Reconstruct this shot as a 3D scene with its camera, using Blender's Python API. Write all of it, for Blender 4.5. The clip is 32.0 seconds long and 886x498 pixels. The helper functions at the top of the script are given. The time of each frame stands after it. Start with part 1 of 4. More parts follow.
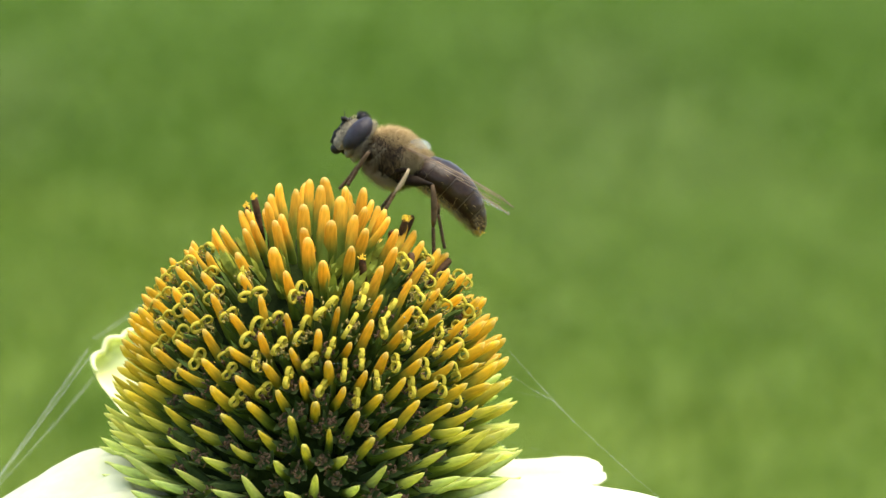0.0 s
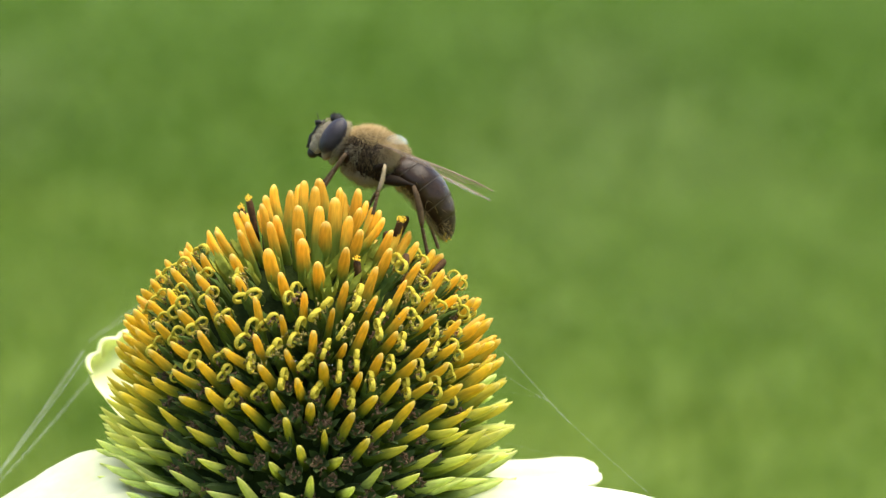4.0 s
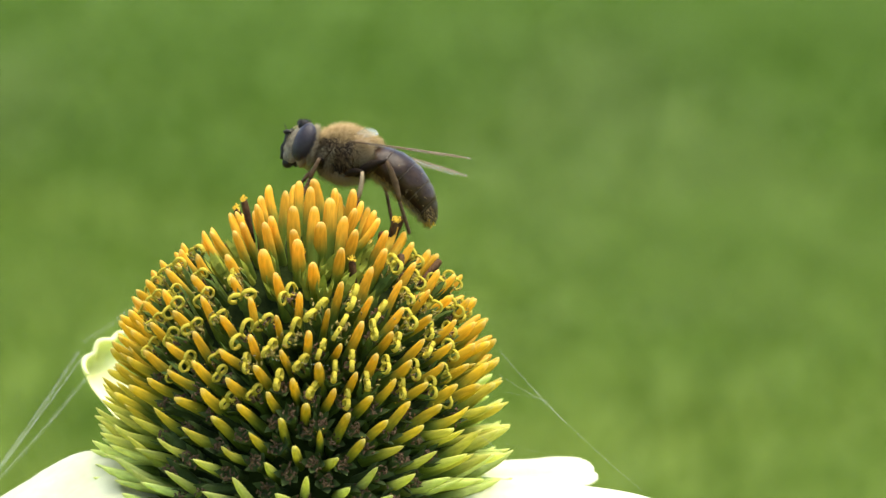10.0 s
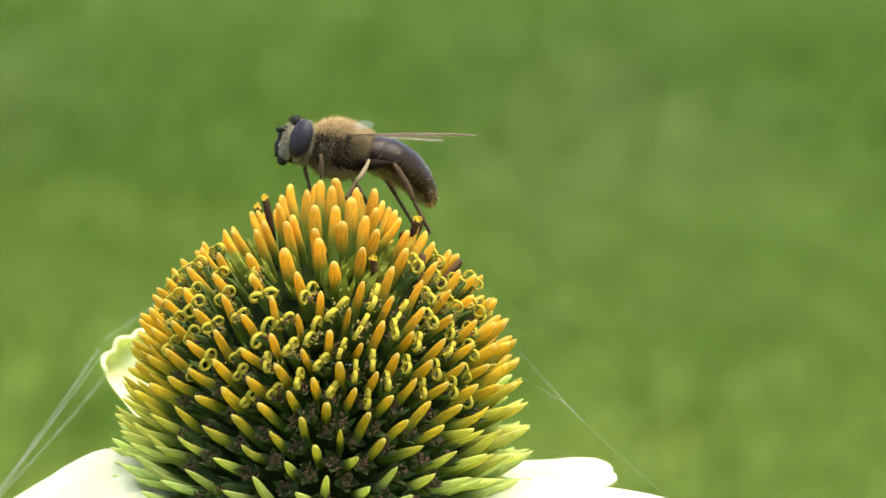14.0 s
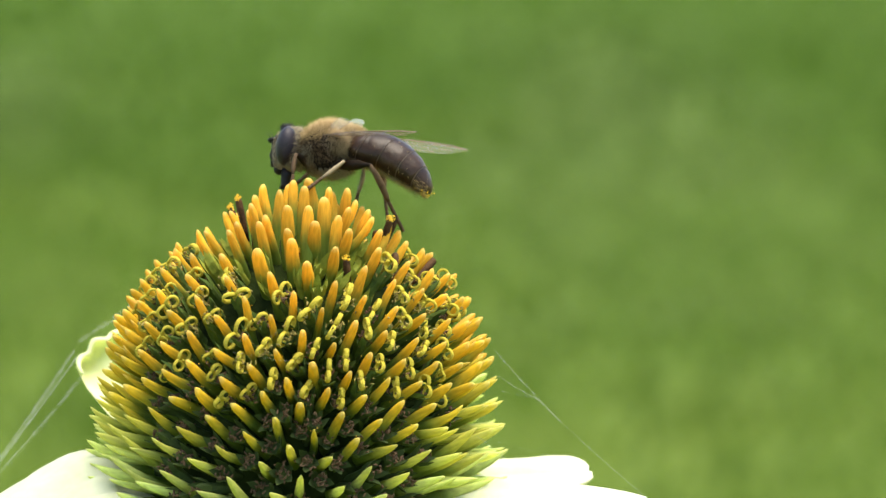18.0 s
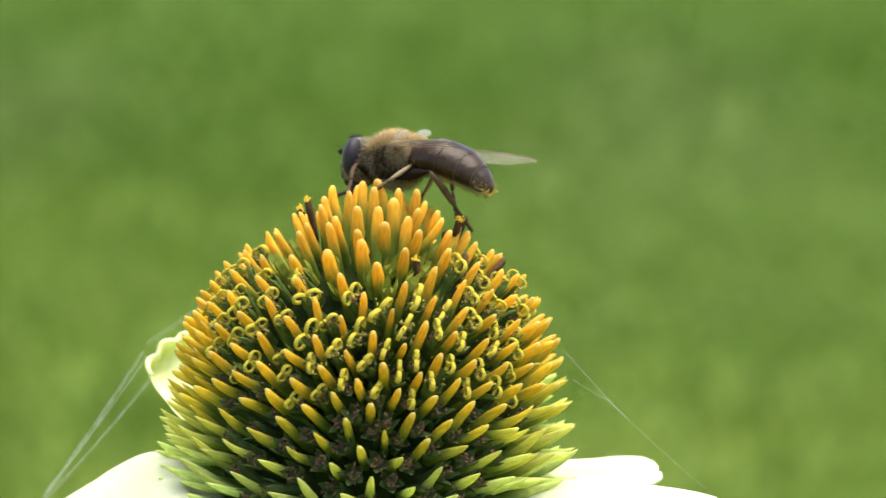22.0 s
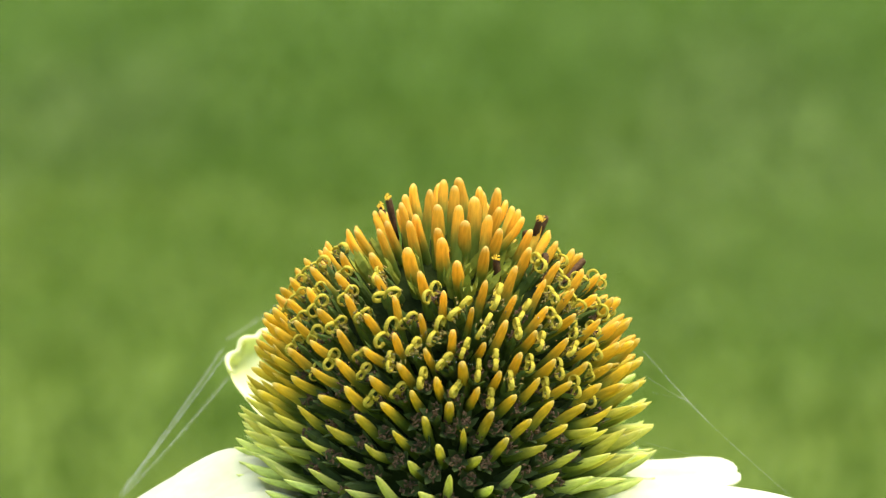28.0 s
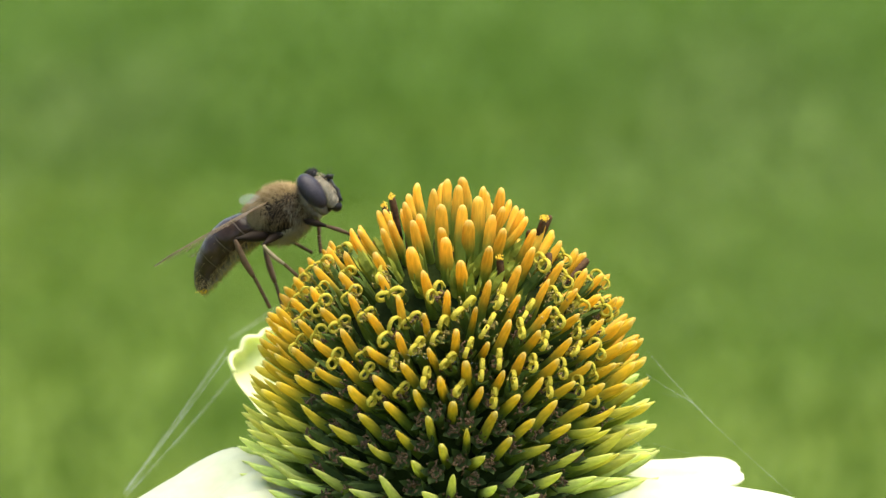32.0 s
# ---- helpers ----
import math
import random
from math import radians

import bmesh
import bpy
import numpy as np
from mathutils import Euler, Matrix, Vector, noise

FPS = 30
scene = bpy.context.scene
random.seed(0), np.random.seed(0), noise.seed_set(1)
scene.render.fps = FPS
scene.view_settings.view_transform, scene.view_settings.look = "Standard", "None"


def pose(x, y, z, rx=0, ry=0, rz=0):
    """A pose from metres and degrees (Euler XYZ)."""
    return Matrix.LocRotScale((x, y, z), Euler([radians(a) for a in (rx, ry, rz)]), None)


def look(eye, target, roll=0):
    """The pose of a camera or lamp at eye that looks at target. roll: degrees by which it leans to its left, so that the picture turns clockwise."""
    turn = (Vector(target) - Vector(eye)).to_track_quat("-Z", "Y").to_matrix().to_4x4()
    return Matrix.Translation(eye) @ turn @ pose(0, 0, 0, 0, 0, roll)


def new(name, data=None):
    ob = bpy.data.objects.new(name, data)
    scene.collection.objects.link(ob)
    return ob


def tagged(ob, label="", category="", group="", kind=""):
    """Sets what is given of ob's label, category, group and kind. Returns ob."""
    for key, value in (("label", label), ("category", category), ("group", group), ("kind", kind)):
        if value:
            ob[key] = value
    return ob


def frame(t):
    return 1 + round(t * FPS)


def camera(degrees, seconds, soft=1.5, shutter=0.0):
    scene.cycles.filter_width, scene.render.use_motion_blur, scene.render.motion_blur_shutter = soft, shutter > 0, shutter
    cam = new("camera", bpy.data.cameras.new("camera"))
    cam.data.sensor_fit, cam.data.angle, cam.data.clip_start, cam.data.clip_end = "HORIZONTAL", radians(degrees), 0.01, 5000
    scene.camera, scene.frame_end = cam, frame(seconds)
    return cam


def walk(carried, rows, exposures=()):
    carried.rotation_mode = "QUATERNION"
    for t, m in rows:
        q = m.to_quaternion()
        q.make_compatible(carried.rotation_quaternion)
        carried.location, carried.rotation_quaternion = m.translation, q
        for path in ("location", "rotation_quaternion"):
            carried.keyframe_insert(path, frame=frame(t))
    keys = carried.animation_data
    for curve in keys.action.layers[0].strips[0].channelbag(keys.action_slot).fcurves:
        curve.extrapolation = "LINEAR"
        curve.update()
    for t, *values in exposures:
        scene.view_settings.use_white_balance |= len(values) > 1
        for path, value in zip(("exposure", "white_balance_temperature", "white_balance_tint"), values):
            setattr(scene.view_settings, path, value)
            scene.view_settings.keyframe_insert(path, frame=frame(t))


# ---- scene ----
MM = 0.001
U = 0.0433 * MM          # plan unit at the flower's distance
FAR = 0.388              # lens to the flower's axis
PITCH = 8.0              # degrees the camera looks down
FLOWER = Vector((0.0, 0.0, 0.70))

# ---- camera ----
right = Vector((1, 0, 0))
ahead = Vector((0, math.cos(radians(PITCH)), -math.sin(radians(PITCH))))
upward = Vector((0, math.sin(radians(PITCH)), math.cos(radians(PITCH))))
EYE = FLOWER - FAR * ahead + 233 * U * right + 349 * U * upward

cam = camera(10.0, 32.0, soft=1.45, shutter=0.5)
cam.data.dof.use_dof = True
cam.data.dof.focus_distance = 0.379
cam.data.dof.aperture_fstop = 56.0

# time and pan to the left, in plan units
PAN = [(0, 0), (14.5, 0), (16.5, 4), (17.5, 8), (18.5, 16), (20, 20), (21, 32), (21.5, 48), (22, 97), (22.5, 167),
       (23, 205), (23.5, 224), (24, 236), (24.5, 243), (26.5, 243), (28, 240), (32, 240)]
walk(cam, [(t, pose(*EYE, 90 - PITCH, 0, math.degrees(p * U / FAR))) for t, p in PAN])

# ---- world and light ----
world = bpy.data.worlds.new("sky")
scene.world = world
world.use_nodes = True
wn = world.node_tree
sky = wn.nodes.new("ShaderNodeTexSky")
sky.sky_type, sky.sun_disc = "NISHITA", False
sky.sun_elevation, sky.sun_rotation = radians(77), radians(100)
wn.links.new(sky.outputs[0], wn.nodes["Background"].inputs[0])
wn.nodes["Background"].inputs[1].default_value = 0.19
sun = new("sun", bpy.data.lights.new("sun", "SUN"))
sun.data.energy, sun.data.angle, sun.data.color = 4.8, radians(60), (1.0, 0.93, 0.77)
sun.matrix_basis = look((0.22, -0.04, 0.95), (0, 0, 0))
scene.view_settings.exposure = 1.1


# ---- materials ----
def material(name, base, rough=0.5, spread=0.25, grain=3000.0, bump=0.15, blotch=400.0, metal=0.0, mixto=None, sheen=0.0, shine=0.5):
    """A surface with two scales of colour variation and a fine bump, sized in object metres."""
    m = bpy.data.materials.new(name)
    m.use_nodes = True
    n, l = m.node_tree.nodes, m.node_tree.links
    b = n["Principled BSDF"]
    b.inputs["Specular IOR Level"].default_value = shine
    tc = n.new("ShaderNodeTexCoord")
    fine, wide = n.new("ShaderNodeTexNoise"), n.new("ShaderNodeTexNoise")
    fine.inputs["Scale"].default_value, wide.inputs["Scale"].default_value = grain, blotch
    fine.inputs["Detail"].default_value = 4 if grain > 100 else 0
    for t in (fine, wide):
        l.new(tc.outputs["Object"], t.inputs["Vector"])
    add = n.new("ShaderNodeMath")
    add.operation = "ADD"
    l.new(fine.outputs["Fac"], add.inputs[0])
    l.new(wide.outputs["Fac"], add.inputs[1])
    ramp = n.new("ShaderNodeMapRange")
    ramp.inputs["From Min"].default_value, ramp.inputs["From Max"].default_value = 0.6, 1.4
    ramp.inputs["To Min"].default_value, ramp.inputs["To Max"].default_value = 0.0, 1.0
    l.new(add.outputs[0], ramp.inputs["Value"])
    mix = n.new("ShaderNodeMix")
    mix.data_type = "RGBA"
    hi = mixto or tuple(min(1, c * (1 + spread)) for c in base)
    lo = tuple(c * (1 - spread) for c in base) if mixto is None else base
    mix.inputs["A"].default_value, mix.inputs["B"].default_value = (*lo, 1), (*hi, 1)
    l.new(ramp.outputs["Result"], mix.inputs["Factor"])
    l.new(mix.outputs["Result"], b.inputs["Base Color"])
    b.inputs["Roughness"].default_value, b.inputs["Metallic"].default_value = rough, metal
    if sheen:
        b.inputs["Sheen Weight"].default_value = sheen
    if bump:
        bn = n.new("ShaderNodeBump")
        bn.inputs["Strength"].default_value, bn.inputs["Distance"].default_value = bump, 0.0002
        l.new(fine.outputs["Fac"], bn.inputs["Height"])
        l.new(bn.outputs[0], b.inputs["Normal"])
    return m


def add_translucency(m, amount, colour):
    """Lets some light through a thin leaf-like surface."""
    n, l = m.node_tree.nodes, m.node_tree.links
    b, out = n["Principled BSDF"], n["Material Output"]
    tr, mx = n.new("ShaderNodeBsdfTranslucent"), n.new("ShaderNodeMixShader")
    tr.inputs["Color"].default_value = (*colour, 1)
    mx.inputs[0].default_value = amount
    l.new(b.outputs[0], mx.inputs[1])
    l.new(tr.outputs[0], mx.inputs[2])
    l.new(mx.outputs[0], out.inputs["Surface"])
    return tr


def clear_membrane(name, base, solid, rough=0.25):
    """A thin clear skin: mostly see-through, with a faint gloss."""
    m = material(name, base, rough, 0.15, 2500, 0.1, 600)
    n, l = m.node_tree.nodes, m.node_tree.links
    tp, mx = n.new("ShaderNodeBsdfTransparent"), n.new("ShaderNodeMixShader")
    mx.inputs[0].default_value = solid
    l.new(tp.outputs[0], mx.inputs[1])
    l.new(n["Principled BSDF"].outputs[0], mx.inputs[2])
    l.new(mx.outputs[0], n["Material Output"].inputs["Surface"])
    return m


def palea_material():
    """Bract colour: the tip takes the object's own colour, the foot is deep green."""
    m = bpy.data.materials.new("palea")
    m.use_nodes = True
    n, l = m.node_tree.nodes, m.node_tree.links
    b = n["Principled BSDF"]
    tc, info, sep = n.new("ShaderNodeTexCoord"), n.new("ShaderNodeObjectInfo"), n.new("ShaderNodeSeparateXYZ")
    l.new(tc.outputs["Object"], sep.inputs[0])
    noise_n = n.new("ShaderNodeTexNoise")
    noise_n.inputs["Scale"].default_value = 1800
    l.new(tc.outputs["Object"], noise_n.inputs["Vector"])
    streak, stretch = n.new("ShaderNodeTexNoise"), n.new("ShaderNodeMapping")
    stretch.inputs["Scale"].default_value = (1, 1, 0.12)
    streak.inputs["Scale"].default_value = 5200
    l.new(tc.outputs["Object"], stretch.inputs["Vector"])
    l.new(stretch.outputs[0], streak.inputs["Vector"])
    wob = n.new("ShaderNodeMath")
    wob.operation = "MULTIPLY_ADD"
    wob.inputs[1].default_value = 0.0008
    l.new(noise_n.outputs["Fac"], wob.inputs[0])
    l.new(sep.outputs["Z"], wob.inputs[2])
    up = n.new("ShaderNodeMapRange")
    up.interpolation_type = "SMOOTHSTEP"
    up.inputs["From Min"].default_value, up.inputs["From Max"].default_value = 5.0 * MM, 7.4 * MM
    # the colour's fourth value sets how far up the green reaches
    reach = n.new("ShaderNodeMath")
    reach.operation = "MULTIPLY_ADD"
    reach.inputs[1].default_value = 2.0 * MM
    l.new(info.outputs["Alpha"], reach.inputs[0])
    l.new(wob.outputs[0], reach.inputs[2])
    l.new(reach.outputs[0], up.inputs["Value"])
    val = n.new("ShaderNodeHueSaturation")
    vr = n.new("ShaderNodeMapRange")
    vr.inputs["To Min"].default_value, vr.inputs["To Max"].default_value = 0.82, 1.15
    l.new(info.outputs["Random"], vr.inputs["Value"])
    l.new(vr.outputs[0], val.inputs["Value"])
    l.new(info.outputs["Color"], val.inputs["Color"])
    mix = n.new("ShaderNodeMix")
    mix.data_type = "RGBA"
    mix.inputs["A"].default_value = (0.20, 0.27, 0.04, 1)
    l.new(val.outputs[0], mix.inputs["B"])
    l.new(up.outputs["Result"], mix.inputs["Factor"])
    # pale point at the very tip
    tipf = n.new("ShaderNodeMapRange")
    tipf.inputs["From Min"].default_value, tipf.inputs["From Max"].default_value = 6.1 * MM, 6.6 * MM
    tipf.inputs["To Max"].default_value = 0.45
    l.new(sep.outputs["Z"], tipf.inputs["Value"])
    tip = n.new("ShaderNodeMix")
    tip.data_type = "RGBA"
    tip.inputs["B"].default_value = (0.80, 0.72, 0.32, 1)
    l.new(tipf.outputs["Result"], tip.inputs["Factor"])
    l.new(mix.outputs["Result"], tip.inputs["A"])
    fibre, tone = n.new("ShaderNodeHueSaturation"), n.new("ShaderNodeMapRange")
    tone.inputs["From Min"].default_value, tone.inputs["From Max"].default_value = 0.3, 0.7
    tone.inputs["To Min"].default_value, tone.inputs["To Max"].default_value = 0.80, 1.14
    l.new(streak.outputs["Fac"], tone.inputs["Value"])
    l.new(tone.outputs["Result"], fibre.inputs["Value"])
    l.new(tip.outputs["Result"], fibre.inputs["Color"])
    l.new(fibre.outputs["Color"], b.inputs["Base Color"])
    b.inputs["Roughness"].default_value, b.inputs["Specular IOR Level"].default_value = 0.65, 0.14
    bn = n.new("ShaderNodeBump")
    bn.inputs["Strength"].default_value, bn.inputs["Distance"].default_value = 0.25, 0.0002
    l.new(streak.outputs["Fac"], bn.inputs["Height"])
    l.new(bn.outputs[0], b.inputs["Normal"])
    tr = add_translucency(m, 0.5, (1, 1, 1))
    l.new(fibre.outputs["Color"], tr.inputs["Color"])
    return m


M_PALEA = palea_material()
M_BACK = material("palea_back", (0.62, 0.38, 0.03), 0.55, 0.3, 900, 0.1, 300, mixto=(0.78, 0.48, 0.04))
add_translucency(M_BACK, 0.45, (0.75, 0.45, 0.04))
# Follows palea_colour's low stops, light painted in as there.
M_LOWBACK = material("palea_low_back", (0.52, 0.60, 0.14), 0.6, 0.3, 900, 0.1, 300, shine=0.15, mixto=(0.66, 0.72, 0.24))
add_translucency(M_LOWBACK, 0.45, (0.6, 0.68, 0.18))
# Taken near black to deepen the shade in the gaps between bracts.
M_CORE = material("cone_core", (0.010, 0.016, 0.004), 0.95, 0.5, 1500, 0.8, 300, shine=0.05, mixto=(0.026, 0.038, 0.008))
M_TOOTH = material("corolla_teeth", (0.030, 0.046, 0.010), 0.85, 0.4, 2500, 0.2, 700, mixto=(0.062, 0.088, 0.02), shine=0.2)
M_FRESH = material("fresh_corolla", (0.040, 0.068, 0.010), 0.75, 0.4, 2500, 0.2, 700, mixto=(0.09, 0.13, 0.02), shine=0.2)
M_BUD = material("green_bud", (0.13, 0.16, 0.016), 0.6, 0.3, 2500, 0.2, 700, shine=0.2, mixto=(0.32, 0.33, 0.04))
M_WITHER = material("withered_anther", (0.045, 0.025, 0.013), 0.9, 0.5, 4000, 0.5, 1200, shine=0.1, mixto=(0.18, 0.11, 0.06))
M_STRAW = material("straw_anther", (0.13, 0.09, 0.022), 0.9, 0.4, 4000, 0.4, 1200, shine=0.1, mixto=(0.32, 0.26, 0.075))
M_STYLE = material("curled_style", (0.42, 0.34, 0.028), 0.9, 0.3, 6000, 0.8, 900, shine=0.05, mixto=(0.62, 0.50, 0.075))
add_translucency(M_STYLE, 0.3, (0.6, 0.55, 0.12))
M_ANTHER = material("anther_tube", (0.020, 0.009, 0.005), 0.75, 0.5, 3500, 0.6, 900, mixto=(0.10, 0.05, 0.016), shine=0.15)
M_POLLEN = material("pollen", (0.75, 0.42, 0.01), 0.75, 0.25, 6000, 0.6, 1500, mixto=(0.85, 0.58, 0.04))
M_PETAL = material("white_petal", (0.57, 0.58, 0.38), 0.6, 0.1, 1200, 0.12, 120, mixto=(0.72, 0.71, 0.53), shine=0.2)
add_translucency(M_PETAL, 0.4, (0.72, 0.75, 0.45))
M_CREAM = material("cream_petal", (0.80, 0.80, 0.44), 0.6, 0.1, 1200, 0.2, 200, mixto=(0.86, 0.86, 0.58), shine=0.2)
add_translucency(M_CREAM, 0.45, (0.80, 0.84, 0.36))
M_STEM = material("stem", (0.12, 0.2, 0.05), 0.55, 0.3, 800, 0.3, 90)
M_SILK = clear_membrane("silk", (0.85, 0.87, 0.85), 0.36, 0.4)
M_GRASS = material("grass_blade", (0.054, 0.097, 0.010), 0.8, 0.3, 2.5, 0.0, 2.0, mixto=(0.096, 0.138, 0.019), shine=0.15)
add_translucency(M_GRASS, 0.3, (0.07, 0.15, 0.004))
M_PALEGRASS = material("pale_grass_blade", (0.14, 0.195, 0.05), 0.8, 0.3, 40, 0.0, 4.5, shine=0.15)
M_LUSHGRASS = material("lush_grass_blade", (0.15, 0.215, 0.045), 0.8, 0.3, 40, 0.0, 4.5, shine=0.15)
add_translucency(M_LUSHGRASS, 0.3, (0.14, 0.26, 0.012))
M_SOIL = material("lawn_floor", (0.058, 0.100, 0.011), 0.9, 0.3, 2.5, 0.4, 2.0, mixto=(0.100, 0.140, 0.021), shine=0.1)


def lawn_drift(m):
    """Mixes the lawn towards its paler tone up close and its darker one further off."""
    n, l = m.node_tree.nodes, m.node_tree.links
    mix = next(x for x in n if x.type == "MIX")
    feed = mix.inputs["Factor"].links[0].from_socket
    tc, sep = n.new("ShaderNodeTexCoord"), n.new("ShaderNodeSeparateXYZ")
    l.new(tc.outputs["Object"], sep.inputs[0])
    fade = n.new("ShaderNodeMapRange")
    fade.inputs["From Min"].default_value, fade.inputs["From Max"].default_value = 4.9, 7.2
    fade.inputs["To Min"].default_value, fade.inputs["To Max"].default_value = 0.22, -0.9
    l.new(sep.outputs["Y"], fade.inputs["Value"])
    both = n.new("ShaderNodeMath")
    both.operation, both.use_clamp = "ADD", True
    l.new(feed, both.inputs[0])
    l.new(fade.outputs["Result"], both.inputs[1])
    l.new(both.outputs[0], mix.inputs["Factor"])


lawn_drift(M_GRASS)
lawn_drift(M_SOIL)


def coat_of(m, dark, pale):
    """Every hair of a coat takes its own shade between two."""
    n, l = m.node_tree.nodes, m.node_tree.links
    geo, mix = n.new("ShaderNodeNewGeometry"), n.new("ShaderNodeMix")
    mix.data_type = "RGBA"
    mix.inputs["A"].default_value, mix.inputs["B"].default_value = (*dark, 1), (*pale, 1)
    l.new(geo.outputs["Random Per Island"], mix.inputs["Factor"])
    l.new(mix.outputs["Result"], n["Principled BSDF"].inputs["Base Color"])


M_THORAX = material("thorax_cuticle", (0.008, 0.005, 0.003), 0.7, 0.4, 2500, 0.3, 500, mixto=(0.022, 0.014, 0.008), shine=0.1)
M_DARKFUZZ = material("brown_fuzz", (0.07, 0.044, 0.02), 0.85, 0.3, 900, 0.0, 400, mixto=(0.24, 0.165, 0.08), shine=0.1)
add_translucency(M_DARKFUZZ, 0.2, (0.2, 0.13, 0.06))
coat_of(M_DARKFUZZ, (0.012, 0.007, 0.004), (0.24, 0.165, 0.085))
M_FUZZ = material("tawny_fuzz", (0.21, 0.15, 0.075), 0.8, 0.3, 900, 0.0, 400, mixto=(0.48, 0.375, 0.215), shine=0.2)
add_translucency(M_FUZZ, 0.35, (0.5, 0.36, 0.14))
coat_of(M_FUZZ, (0.13, 0.082, 0.034), (0.66, 0.50, 0.26))
M_PALEFUZZ = material("pale_fuzz", (0.36, 0.30, 0.19), 0.75, 0.2, 900, 0.0, 400)
add_translucency(M_PALEFUZZ, 0.35, (0.5, 0.42, 0.25))
M_EYE = material("compound_eye", (0.011, 0.009, 0.011), 0.42, 0.4, 9000, 0.3, 900, mixto=(0.032, 0.026, 0.030), shine=0.17)
M_FACE = material("dusted_face", (0.07, 0.058, 0.04), 0.9, 0.25, 3500, 0.4, 1300, shine=0.1, mixto=(0.27, 0.235, 0.165))
M_HEAD = material("dusted_head", (0.06, 0.05, 0.035), 0.9, 0.25, 2500, 0.3, 900, shine=0.1, mixto=(0.20, 0.17, 0.12))
M_BLACK = material("black_cuticle", (0.010, 0.008, 0.006), 0.5, 0.4, 2500, 0.2, 700, shine=0.2)
M_ABDOMEN = material("abdomen_cuticle", (0.010, 0.005, 0.0025), 0.34, 0.4, 2500, 0.25, 500, mixto=(0.042, 0.022, 0.010), shine=0.19)
M_BAND = material("abdomen_band", (0.10, 0.062, 0.028), 0.4, 0.3, 2500, 0.2, 500)
M_RIM = material("segment_rim", (0.11, 0.075, 0.045), 0.4, 0.3, 2500, 0.2, 500)
M_YELLOWBAND = material("yellow_band", (0.46, 0.38, 0.09), 0.4, 0.3, 2500, 0.2, 500)
M_LEG = material("leg_cuticle", (0.006, 0.004, 0.003), 0.6, 0.5, 3000, 0.2, 600, mixto=(0.017, 0.011, 0.006), shine=0.06)
M_SHIN = material("brown_shin", (0.03, 0.018, 0.009), 0.65, 0.4, 3000, 0.2, 600, mixto=(0.11, 0.068, 0.034), shine=0.1)
M_PALELEG = material("pale_shin", (0.20, 0.15, 0.075), 0.65, 0.3, 3000, 0.2, 600)
M_WING = clear_membrane("wing_membrane", (0.42, 0.36, 0.27), 0.075, 0.25)
M_VEIN = material("wing_vein", (0.17, 0.11, 0.06), 0.4, 0.3, 3000, 0.0, 600)
M_ALULA = clear_membrane("alula_membrane", (0.80, 0.78, 0.70), 0.16, 0.35)
M_SQUAMA = material("squama", (0.38, 0.27, 0.14), 0.6, 0.2, 2000, 0.1, 600)
add_translucency(M_SQUAMA, 0.4, (0.8, 0.7, 0.5))


# ---- mesh tools ----
def mesh_of(name, bm, mat, smooth=True):
    me = bpy.data.meshes.new(name)
    bmesh.ops.recalc_face_normals(bm, faces=bm.faces)
    bm.to_mesh(me)
    bm.free()
    for p in me.polygons:
        p.use_smooth = smooth
    me.materials.append(mat)
    return me


def raw_mesh(name, verts, faces, mat, smooth=True):
    me = bpy.data.meshes.new(name)
    me.from_pydata(verts, [], faces)
    for p in me.polygons:
        p.use_smooth = smooth
    me.materials.append(mat)
    return me


def part(name, shape, mat, parent, label="", m=None, smooth=True):
    """One mesh object under a thing or a part; shape is a bmesh or a mesh."""
    me = shape if isinstance(shape, bpy.types.Mesh) else mesh_of(name, shape, mat, smooth)
    ob = new(name, me)
    ob.parent = parent
    if m is not None:
        ob.matrix_basis = m
    return tagged(ob, label)


def rings_to(bm, rings, cap=True):
    """Skins a list of rings, each with the same count of points."""
    vs = [[bm.verts.new(p) for p in r] for r in rings]
    k = len(vs[0])
    for a, b in zip(vs, vs[1:]):
        for i in range(k):
            bm.faces.new((a[i], a[(i + 1) % k], b[(i + 1) % k], b[i]))
    if cap:
        bm.faces.new(vs[0][::-1])
        bm.faces.new(vs[-1])


def tube(bm, pts, radii, sides=6):
    """A round tube along points."""
    pts = [Vector(p) for p in pts]
    rings, ref = [], Vector((0.31, 0.17, 0.93))
    for i, p in enumerate(pts):
        d = (pts[min(i + 1, len(pts) - 1)] - pts[max(i - 1, 0)]).normalized()
        if abs(d.dot(ref)) > 0.95:
            ref = Vector((0.9, -0.3, 0.2))
        a = d.cross(ref).normalized()
        b = d.cross(a)
        rings.append([p + radii[i] * (math.cos(2 * math.pi * k / sides) * a + math.sin(2 * math.pi * k / sides) * b) for k in range(sides)])
    rings_to(bm, rings)


def blob(bm, centre, radii, turn=None, detail=3):
    """An ellipsoid."""
    m = Matrix.Translation(centre) @ (turn or Matrix.Identity(4)) @ Matrix.Diagonal((*radii, 1))
    bmesh.ops.create_icosphere(bm, subdivisions=detail, radius=1, matrix=m)


def aim(d, up=(0, 0, 1)):
    """A turn that brings +z onto d, with +x as near to up as it can be."""
    z = Vector(d).normalized()
    x = Vector(up) - Vector(up).dot(z) * z
    x = x.normalized() if x.length > 1e-4 else z.orthogonal().normalized()
    y = z.cross(x)
    return Matrix((x, y, z)).transposed().to_4x4()


